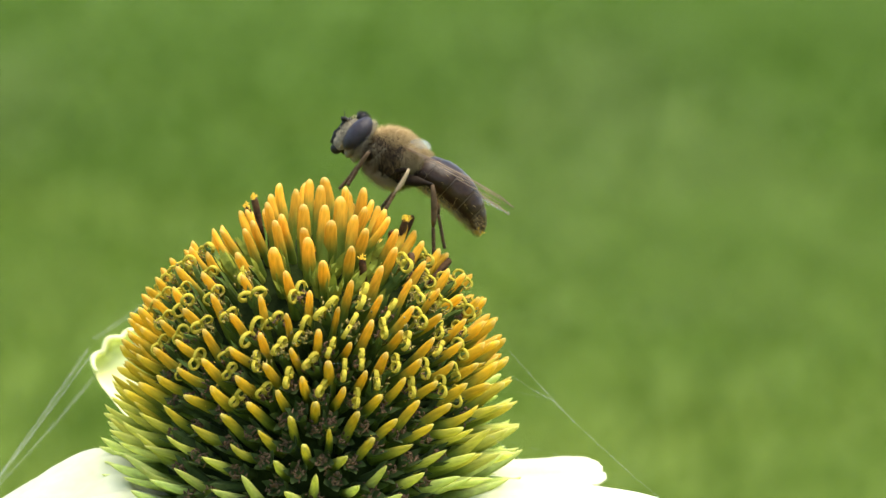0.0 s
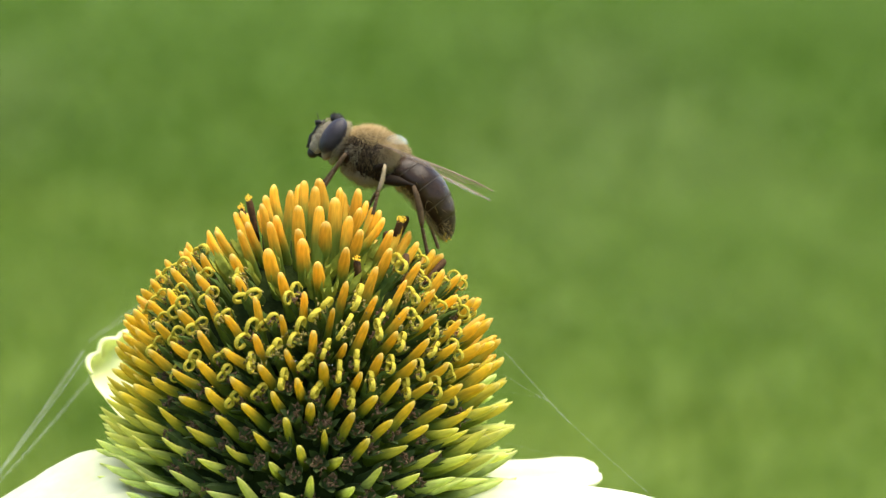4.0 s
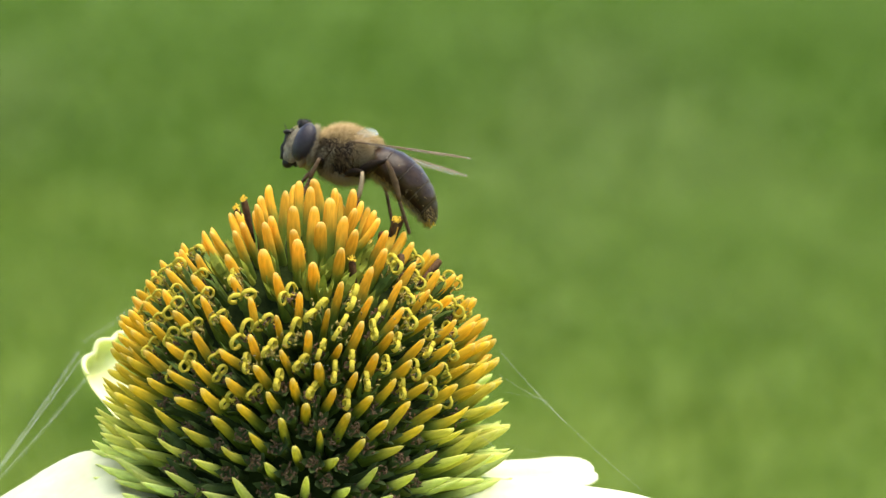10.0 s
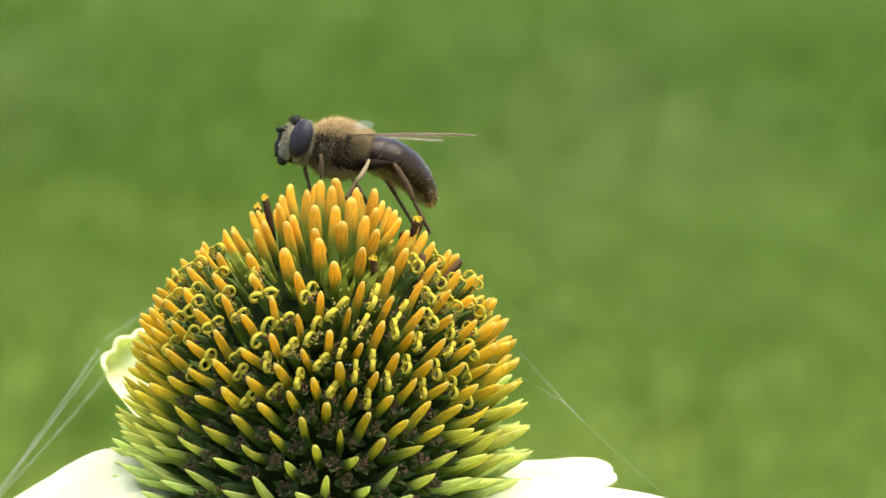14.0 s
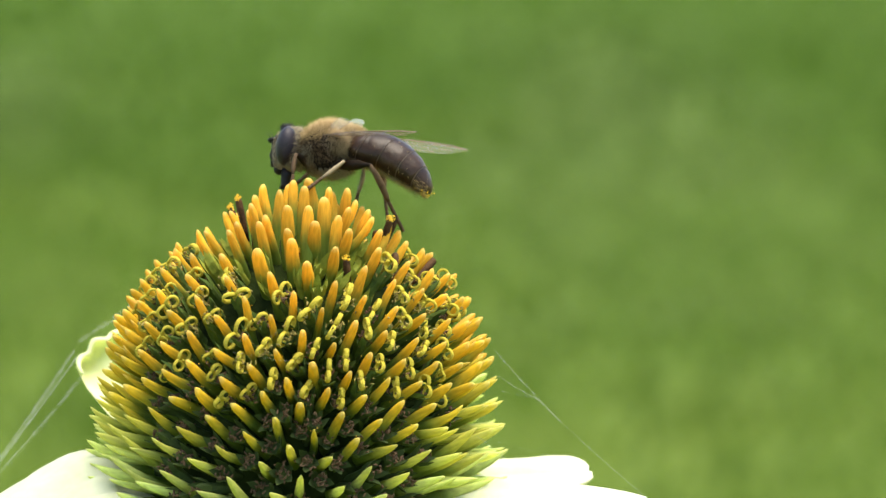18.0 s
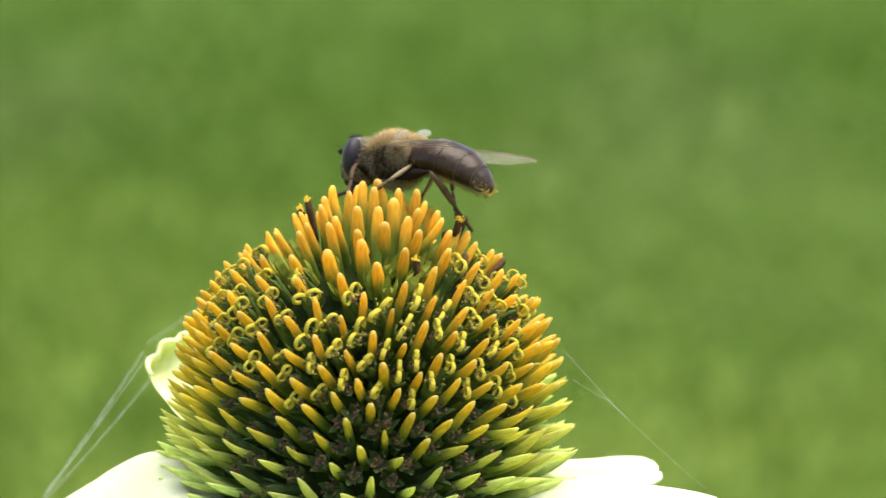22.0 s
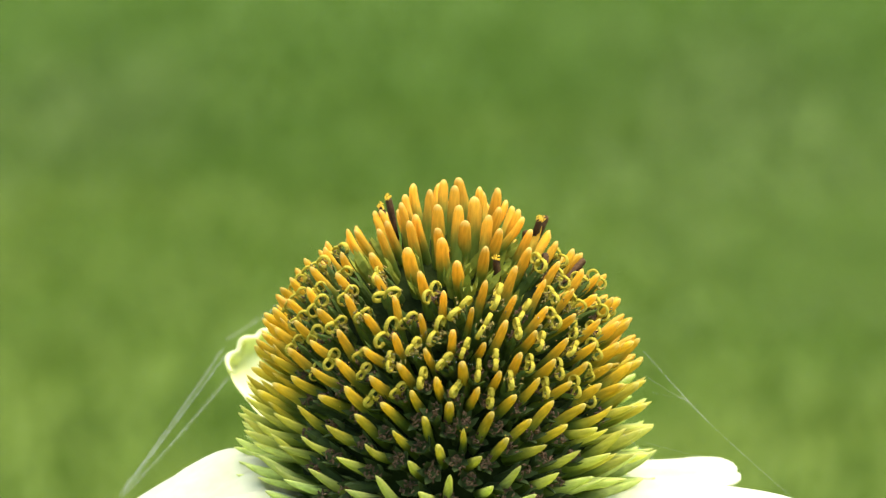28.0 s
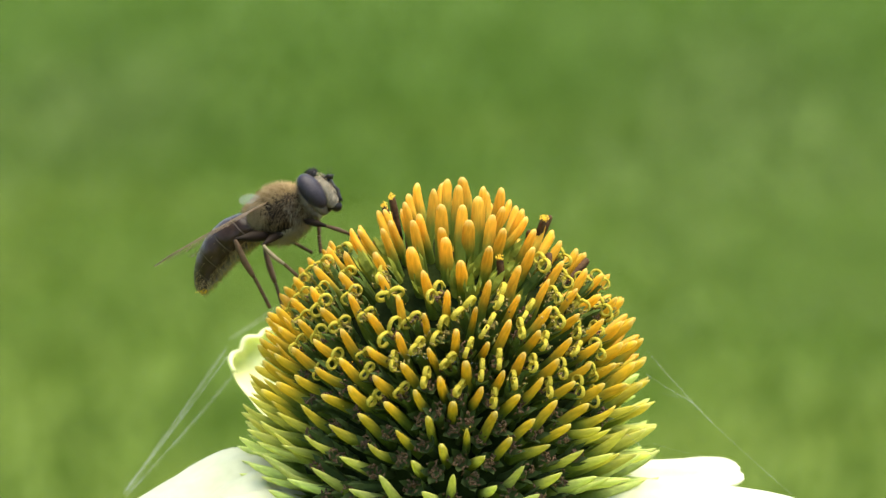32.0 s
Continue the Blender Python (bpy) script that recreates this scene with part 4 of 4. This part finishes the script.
    # legs
    for name, (hx, hy, hz) in HIPS.items():
        a, b = SPANS[name]
        for s in (1, -1):
            bm = bmesh.new()
            leg_bone(bm, a * MM, 0.24 * MM, (0.43 if name == "hind" else 0.30) * MM, 0.17 * MM, 0.12 * MM)
            femur = part("femur", bm, M_LEG, fly, "dark brown thigh", Matrix.Translation(Vector((hx, s * hy, hz)) * MM))
            bm = bmesh.new()
            k = 0.56 * b
            thick = 0.27 if name == "hind" else 0.19
            tube(bm, [Vector((k * f, 0, 0.16 * math.sin(math.pi * f))) * MM for f in (0, 0.2, 0.55, 0.85, 1.0)], [0.13 * MM, thick * 0.8 * MM, thick * MM, thick * 0.8 * MM, 0.11 * MM], 8)
            shin = part("tibia", bm, M_PALELEG if name == "mid" else M_SHIN, femur, "bent lower leg", Matrix.Translation((a * MM, 0, 0)))
            bm = bmesh.new()
            for j in range(5):
                x0, x1 = k + (b - k) * j / 5, k + (b - k) * (j + 1.0) / 5
                tube(bm, [Vector((x, 0, 0)) * MM for x in (x0, x0 + 0.1, x1 - 0.05, x1)], [0.135 * MM, 0.15 * MM, 0.15 * MM, 0.13 * MM], 6)
            for c in (-1, 1):
                tube(bm, [Vector((b - 0.05, 0, 0)) * MM, Vector((b + 0.08, c * 0.14, -0.05)) * MM], [0.04 * MM, 0.012 * MM], 4)
            foot = new("tarsus", mesh_of("tarsus", bm, M_LEG))
            # the foot shares the shin's space, one joined piece with it
            shin_mesh = shin.data
            bm2 = bmesh.new()
            bm2.from_mesh(shin_mesh)
            n_shin = len(bm2.faces)
            bm2.from_mesh(foot.data)
            bm2.faces.ensure_lookup_table()
            for f in bm2.faces[n_shin:]:
                f.material_index = 1
            bm2.to_mesh(shin_mesh)
            bm2.free()
            shin_mesh.materials.append(M_SHIN)
            bpy.data.objects.remove(foot)
            for p in shin_mesh.polygons:
                p.use_smooth = True
            moving[name, s] = (femur, shin)
    return fly, moving


def head_shape():
    bm = bmesh.new()
    blob(bm, (-0.05 * MM, 0, 0.02 * MM), (0.74 * MM, 1.8 * MM, 1.78 * MM), None, 4)
    return bm


def abdomen_ring(x, grow=1.0):
    """A cross-section of the abdomen at x millimetres behind the waist: flattened below, bowed downwards."""
    f = -x / 7.0
    w = float(np.interp(f, (0, 0.08, 0.25, 0.5, 0.72, 0.88, 0.97, 1.0), (1.1, 1.8, 2.25, 2.2, 1.75, 1.15, 0.6, 0.12))) * grow
    h = float(np.interp(f, (0, 0.08, 0.25, 0.5, 0.72, 0.88, 0.97, 1.0), (1.0, 1.45, 1.75, 1.68, 1.42, 1.0, 0.52, 0.1))) * grow
    drop = 0.7 * math.sin(math.pi * f) - 0.15
    ring = []
    for k in range(24):
        a = 2 * math.pi * k / 24 + math.pi / 2
        z = math.sin(a) * h
        ring.append(Vector((x * 1.06, math.cos(a) * w, (z if z > 0 else z * 0.75) + drop)) * MM)
    return ring


def abdomen_shape():
    bm = bmesh.new()
    xs = [0, -0.3, -0.7, -1.15, -1.22, -1.7, -2.3, -2.85, -2.92, -3.5, -4.0, -4.42, -4.5, -5.0, -5.4, -5.68, -5.75, -6.1, -6.5, -6.8, -7.0]
    step = {-1.22: 0.975, -2.92: 0.975, -4.5: 0.97, -5.75: 0.96}
    rings_to(bm, [abdomen_ring(x, step.get(x, 1.0)) for x in xs])
    return bm


def edge_hairs(bm, rng):
    """Hairs along the rim and underside of the abdomen, few on its back."""
    made = 0
    while made < 1300:
        x = -0.2 - 6.6 * rng.random()
        ring = abdomen_ring(x, 1.0)
        a = rng.random() * 24
        k, w = int(a) % 24, a - int(a)
        p = ring[k].lerp(ring[(k + 1) % 24], w)
        c = sum(ring, Vector()) / 24
        n = (p - c).normalized()
        if n.z > (-0.5 if x > -5.8 else 0.35) and rng.random() < 0.975:
            continue
        made += 1
        d = (n + Vector((-0.7, 0, -0.1)) + Vector(rng.normal(size=3)) * 0.25).normalized()
        ln = (0.22 if n.z > 0.2 else 0.40) * MM * (0.5 + rng.random())
        u = d.orthogonal().normalized() * 0.015 * MM
        v = d.cross(u)
        q = [bm.verts.new(o) for o in (p + u, p - 0.5 * u + 0.87 * v, p - 0.5 * u - 0.87 * v, p + d * ln)]
        for t in ((0, 1, 3), (1, 2, 3), (2, 0, 3)):
            bm.faces.new([q[m] for m in t])


fly_a, parts_a = hoverfly("brown hoverfly with dark abdomen, foraging on the cone", False, 21)
fly_b, parts_b = hoverfly("yellow-banded hoverfly darting past in flight", True, 22)
SMALL = 0.74             # the second fly against the first


def smaller(m):
    """A part's pose, brought to the second fly's size."""
    m = m.copy()
    m.translation *= SMALL
    return m


for ob in fly_b.children_recursive:
    ob.data.transform(Matrix.Scale(SMALL, 4))
    ob.matrix_basis = smaller(ob.matrix_basis)


# ---- motion: sway of the flower, walk and flight of the flies ----
# seconds, sideways and downward shift in plan units, lean in degrees
SWAY = [(0, 0.0, 0.0, 0.00), (0.5, 10.6, -0.1, -0.11), (1, 3.1, 0.5, 0.05), (1.5, -1.6, 1.6, 0.01), (2, 0.4, 0.8, -0.01), (2.5, 3.7, 1.5, -0.08), (3, -7.6, 0.1, 0.12), (3.5, -7.2, 1.3, 0.16), (5.5, -13.2, 2.9, 0.18),
        (6, -2.7, 2.0, 0.05), (6.5, -15.9, 2.2, 0.26), (7, -7.9, 2.4, 0.12), (7.5, -24.1, 1.9, 0.33), (8, -22.3, 0.6, 0.28), (8.5, -11.8, 1.3, 0.15), (9, -7.6, 1.7, 0.12), (9.5, -13.2, 1.4, 0.19), (10, -15.8, 3.0, 0.29),
        (10.5, -2.5, 1.7, 0.14), (11, -2.9, 2.9, 0.18), (11.5, -1.6, 0.8, 0.00), (12, -3.4, 2.0, 0.08), (12.5, -2.2, 1.7, 0.13), (13, -18.1, 2.2, 0.27), (13.5, -11.8, 3.0, 0.39), (14, 18.7, 1.5, -0.07), (14.5, 22.6, 3.1, 0.04),
        (16.5, -7.3, 2.4, 0.13), (17, 1.0, 4.7, 0.14), (17.5, -33.6, 3.5, 0.45), (18, -37.2, 1.5, 0.39), (18.5, -18.9, 1.8, 0.22), (19, -2.5, 2.6, 0.24), (19.5, -1.0, 2.0, 0.08), (20, -1.1, 3.2, 0.15), (20.5, -6.4, 3.1, 0.41),
        (21, 11.3, 3.1, 0.40), (21.5, 5.0, 2.1, 0.56), (22, 2.8, 3.3, 0.60), (22.5, 7.8, 2.2, 0.28), (23, 7.1, 3.8, 0.38), (23.5, 10.8, 5.1, 0.19), (24, 26.3, 1.7, 0.11), (24.5, 41.6, 1.4, -0.19), (26.5, 25.6, 1.5, -0.07),
        (27, 13.3, 1.6, 0.04), (27.5, 1.1, 1.3, 0.19), (28, 1.0, 1.0, 0.24), (28.5, -19.0, 1.2, 0.49), (29, -21.5, -0.4, 0.34), (29.5, 8.4, -0.4, -0.02), (30, 10.7, -0.4, -0.01), (30.5, 8.5, 0.5, 0.08), (31, 12.6, -0.4, -0.02),
        (31.5, 8.9, 0.5, 0.09), (32, 6.7, 0.2, 0.14)]


def swayed(t):
    """The flower's pose at t seconds."""
    ts = [r[0] for r in SWAY]
    dx, dy, lean = (float(np.interp(t, ts, [r[k] for r in SWAY])) for k in (1, 2, 3))
    return Matrix.Translation(FLOWER + right * dx * U - upward * dy * U) @ pose(0, 0, 0, -PITCH) @ pose(0, 0, 0, 0, -lean)


# on the cone: seconds, place of the near wing root on the plan, pitch, turn towards the lens, droop of the abdomen
SEATED = [(0, 710, 261, 29, 0, 14), (0.5, 710, 267, 25, 0, 19), (1, 712, 265, 29, 0, 22), (1.5, 706, 264, 26, 0, 23), (2, 699, 264, 26, 0, 17), (2.5, 693, 266, 25, 0, 20), (3, 688, 259, 24, 0, 22), (3.5, 682, 256, 24, 0, 26),
          (5.5, 661, 253, 16, -3, 34), (6, 649, 251, 11, -4, 39), (6.5, 642, 251, 7, -4, 44), (7, 631, 247, 4, -4, 25), (7.5, 627, 248, 8, -4, 31), (8, 624, 248, 8, -5, 26), (8.5, 623, 247, 8, -5, 25), (9, 617, 247, 1, -5, 34),
          (9.5, 620, 245, 8, -4, 33), (10, 637, 249, 12, 0, 33), (10.5, 659, 245, 20, 5, 28), (11, 655, 236, 21, 10, 32), (11.5, 651, 234, 19, 20, 31), (12, 630, 245, 12, 25, 26), (12.5, 630, 237, 15, 26, 28), (13, 623, 234, 16, 28, 25),
          (13.5, 605, 250, 6, 18, 29), (14, 595, 239, 8, 15, 26), (14.5, 600, 231, 10, 12, 18), (16.5, 594, 239, 3, -4, 28), (17, 590, 239, 0, -8, 28), (17.5, 604, 238, -4, -14, 45), (18, 604, 240, 0, -18, 29), (18.5, 626, 249, -3, -36, 31),
          (19, 653, 248, 1, -46, 33), (19.5, 618, 250, -4, -38, 32), (20, 595, 258, -5, -30, 20), (20.5, 586, 253, -5, -30, 26), (21, 584, 261, -6, -30, 24), (21.5, 577, 260, -3, -30, 20), (22, 589, 258, 0, -30, 21), (22.5, 586, 260, -4, -31, 24),
          (23, 588, 262, -2, -31, 22), (23.5, 569, 263, -5, -32, 26), (24, 552, 264, -9, -26, 28), (24.5, 534, 261, -8, -20, 23), (26.5, 488, 270, -12, 4, 20)]
# in the air: seconds, thorax on the plan, depth in mm, heading (0 right, 180 left), pitch, roll
FLIGHT = [(26.6, 538, 232, -2, 100, -35, 10), (26.7, 703, 90, 4, 70, -15, 25), (26.8, 1290, -10, 15, 40, 0, 20), (27.2, 1800, -700, 60, 100, 0, 0), (28.2, 200, -1100, 40, 200, 0, 0), (28.9, -1100, -400, 20, 280, 0, 0),
          (29.5, -500, 560, 2, 340, 10, 10), (29.7, -290, 540, 1, 350, 8, 15), (29.8, -188, 515, 0, 350, 5, 15), (29.9, -158, 505, 0, 350, 5, 15), (30.0, -128, 530, 0, 350, 8, 15), (30.1, 16, 513, 0, 350, 12, 15),
          (30.2, 139, 408, 0, 345, 14, 25), (30.3, 122, 400, 0, 345, 14, 25), (30.4, 90, 392, 0, 343, 14, 25), (30.5, 92, 375, 0, 342, 14, 28), (30.6, 102, 335, 0, 342, 14, 25), (30.7, 97, 352, 0, 342, 12, 22), (30.8, 87, 368, 0, 340, 12, 25),
          (30.9, 112, 375, 0, 340, 10, 20), (31.0, 138, 370, 0, 345, 6, 10), (31.1, 192, 345, 0, 347, 6, 5), (31.2, 187, 320, 0, 347, 6, 5), (31.3, 172, 325, 0, 348, 4, 5), (31.4, 212, 322, 0, 348, 5, 5),
          (31.5, 227, 340, 0, 346, 10, 8), (31.6, 312, 345, 0, 347, 16, 5), (31.7, 318, 340, 0, 348, 24, 0), (31.8, 268, 362, 0, 348, 29, 0), (31.9, 250, 370, 0, 348, 27, 0), (32, 252, 375, 0, 348, 27, 0)]
# the second fly: rests on the lawn, darts through, leaves over the top
RESTING = Matrix.Translation((-0.62, 0.20, 0.0052)) @ pose(0, 0, 0, 0, 0, 20)
DART = [(26.3, -1000, 900, 10, 0, 15, 40), (26.5, -400, 600, 0, 0, 22, 50), (26.6, 95, 347, 0, 0, 22, 50), (26.7, 300, 158, 3, 0, 22, 50),
        (26.8, 520, -140, 10, 0, 25, 40), (27.4, 1900, -1000, 60, 10, 10, 0), (32, 3000, -2500, 200, 10, 0, 0)]
# feet on the cone: seconds, plan place, depth in mm; side 1 is the fly's left
STEPS = {("hind", 1): [(0, 768, 462, -2), (6.4, 768, 462, -2), (6.9, 743, 412, -2), (24.3, 741, 408, -2), (26.5, 732, 392, -2)],
         ("hind", -1): [(0, 787, 440, 3), (6.0, 785, 440, 3), (6.7, 712, 398, 3), (24.5, 716, 396, 3), (26.5, 712, 390, 3)],
         ("mid", 1): [(0, 678, 378, -3), (5.5, 668, 378, -3), (6.5, 650, 396, -3), (9.8, 648, 396, -3), (10.5, 640, 380, -3), (11.7, 608, 352, -4), (14.5, 590, 350, -4), (17, 568, 338, -4), (23.5, 562, 338, -4), (26.5, 524, 346, -4)],
         ("mid", -1): [(0, 672, 372, 3), (6.5, 648, 380, 3), (12, 640, 380, 3), (18.5, 655, 378, 3), (22, 640, 372, 3), (26.5, 590, 352, 3)],
         ("fore", 1): [(0, 615, 328, -2), (6, 568, 330, -2), (9, 552, 332, -2), (12, 556, 365, -4), (14.5, 548, 340, -3), (20, 540, 335, -3), (23.5, 505, 345, -3), (26.5, 412, 396, -3)],
         ("fore", -1): [(0, 600, 335, 2), (6, 555, 335, 2), (9, 535, 335, 2), (12, 528, 356, 1), (18, 540, 335, 2), (23.5, 490, 345, 2), (26.5, 440, 380, 2)]}
LANDED = {("fore", -1): (402, 424, -2), ("fore", 1): (324, 448, 2), ("mid", -1): (288, 494, -2), ("mid", 1): (309, 448, 2), ("hind", -1): (234, 546, -2), ("hind", 1): (260, 556, 2)}
DANGLE = {"fore": (2.7, 0.6, -2.7), "mid": (-1.0, 0.8, -5.0), "hind": (-2.5, 0.5, -6.2)}


def placed(u, v, depth, heading, pitch, roll, anchor):
    """A fly's pose in the flower's space, with a point of its body brought to a place of the plan."""
    turn = pose(0, 0, 0, 0, 0, heading) @ pose(0, 0, 0, 0, -pitch) @ pose(0, 0, 0, roll)
    return Matrix.Translation(at(u, v, depth) - turn @ anchor) @ turn


def bend_leg(kind, side, foot):
    """Thigh and shin poses that bring the foot to a place in the fly's space."""
    a, b = (x * MM for x in SPANS[kind])
    hip = Vector(HIPS[kind]) * MM
    hip.y *= side
    d = foot - hip
    far = min(max(d.length, abs(a - b) * 1.15), 0.985 * (a + b))
    d.normalize()
    out = Vector({"fore": (0.1, side * 0.6, 0.1), "mid": (-0.6, side * 0.9, 0.1), "hind": (-0.4, side * 0.9, 0.85)}[kind])
    out = (out - out.dot(d) * d).normalized()
    c = (a * a + far * far - b * b) / (2 * a * far)
    knee = d * a * c + out * a * math.sqrt(max(0.0, 1 - c * c))

    def along(x, up):
        x = x.normalized()
        z = (up - up.dot(x) * x).normalized()
        return Matrix((x, z.cross(x), z)).transposed().to_4x4()

    thigh = Matrix.Translation(hip) @ along(knee, out)
    shin = Matrix.Translation(hip + knee) @ along(d * far - knee, out)
    return thigh, thigh.inverted() @ shin


def wing_pose(side, sweep, lift, twist=0.0):
    return Matrix.Translation((ROOT.x, side * ROOT.y, ROOT.z)) @ pose(0, 0, 0, 0, 0, -side * sweep) @ pose(0, 0, 0, 0, lift) @ pose(0, 0, 0, side * twist)


def between(rows, t):
    """Values of rows at t, by straight lines."""
    return [float(np.interp(t, [r[0] for r in rows], [r[k] for r in rows])) for k in range(1, len(rows[0]))]


def abdomen_pose(droop):
    return Matrix.Translation(WAIST) @ pose(0, 0, 0, 0, -droop)


def flap(fly_parts, start, stop, rest, sized=lambda m: m):
    """Wing rows: at rest outside the flight, beating fast within it."""
    for s, key in ((1, "wing_left"), (-1, "wing_right")):
        rows = [(t, sized(wing_pose(s, *w[s]))) for t, w in rest if t < start]
        n = int((stop - start) * 30)
        for i in range(n + 1):
            beat = (0, 1, 0, -1)[i % 4]
            turn = (37 + 8 * beat, 38 + 42 * beat) if s == 1 else (146 - 10 * beat, -22 + 42 * beat)
            rows.append((start + i / 30, sized(wing_pose(s, *turn, 18))))
        rows += [(t, sized(wing_pose(s, *w[s]))) for t, w in rest if t > stop]
        walk(fly_parts[key], rows)


def motions():
    walk(flower, [(r[0], swayed(r[0])) for r in SWAY])
    # the first fly
    own, droops, stands = [], [], []
    for t, u, v, pitch, turn, droop in SEATED:
        own.append((t, placed(u, v, -1.75 * MM * math.cos(radians(turn)), 180 + turn, pitch, 0, ROOT)))
        droops.append((t, abdomen_pose(droop)))
    for t, u, v, depth, heading, pitch, roll in FLIGHT:
        own.append((t, placed(u, v, depth * MM, heading, pitch, roll, Vector())))
        droops.append((t, abdomen_pose(12 if t < 31.75 else 20)))
    walk(fly_a, [(t, swayed(t) @ m) for t, m in own])
    walk(parts_a["abdomen"], droops)
    # the mouth reaches down only while it feeds
    walk(parts_a["proboscis"], [(t, Matrix.Translation((0, 0, z * MM))) for t, z in ((0, 1.5), (4, 1.5), (5, 0), (9.3, 0), (9.9, 1.4), (14.5, 1.5), (16.5, 0), (24, 0), (25, 1.3), (32, 1.5))])
    for (kind, side), steps in STEPS.items():
        thighs, shins = [], []
        for t, m in own:
            if t <= 26.5:
                foot = at(*between(steps, t)[:2], between(steps, t)[2] * MM)
                foot = m.inverted() @ foot
            elif t >= 31.8:
                u, v, depth = LANDED[kind, side]
                foot = m.inverted() @ at(u, v, depth * MM)
            else:
                x, y, z = DANGLE[kind]
                foot = Vector((x, y * side, z)) * MM
            thigh, shin = bend_leg(kind, side, foot)
            thighs.append((t, thigh))
            shins.append((t, shin))
        femur, tibia = parts_a[kind, side]
        walk(femur, thighs)
        walk(tibia, shins)
    flap(parts_a, 26.6, 31.7, [(0, {1: (17, 2, 14), -1: (16, -2, 6)}), (3.5, {1: (22, 2, 8), -1: (20, -2, 4)}), (6, {1: (26, 1, 2), -1: (24, -6, 8)}), (9, {1: (28, -2), -1: (26, -12, 12)}), (10, {1: (26, 3), -1: (26, -3, 8)}), (12, {1: (24, 8), -1: (24, 8)}), (13, {1: (24, 9), -1: (24, 9)}), (14.5, {1: (26, 6), -1: (26, 4)}),
                               (16.5, {1: (30, 2), -1: (28, -2, 10)}), (18.5, {1: (34, 1, 6), -1: (30, -5, 16)}), (24.5, {1: (36, 2, 8), -1: (30, -5, 16)}), (26.5, {1: (30, 5, 8), -1: (30, -10, 14)}), (31.8, {1: (28, 0), -1: (24, -4)}), (32, {1: (28, 0), -1: (24, -4)})])
    # the second fly
    walk(fly_b, [(0, RESTING), (25.4, RESTING)] + [(t, swayed(t) @ placed(u, v, depth * MM, heading, pitch, roll, Vector())) for t, u, v, depth, heading, pitch, roll in DART])
    for kind in HIPS:
        for side in (1, -1):
            x, y, z = DANGLE[kind]
            thigh, shin = bend_leg(kind, side, Vector((x - 0.6, y * side, z * 0.8)) * MM)
            for ob, m in zip(parts_b[kind, side], (thigh, shin)):
                walk(ob, [(0, smaller(m)), (32, smaller(m))])
    walk(parts_b["proboscis"], [(t, Matrix.Translation((0, 0, 1.5 * MM * SMALL))) for t in (0, 32)])
    walk(parts_b["abdomen"], [(0, smaller(abdomen_pose(4))), (32, smaller(abdomen_pose(4)))])
    flap(parts_b, 26.3, 27.4, [(0, {1: (85, 10), -1: (85, 10)}), (26, {1: (85, 10), -1: (85, 10)}), (32, {1: (85, 10), -1: (85, 10)})], smaller)


motions()
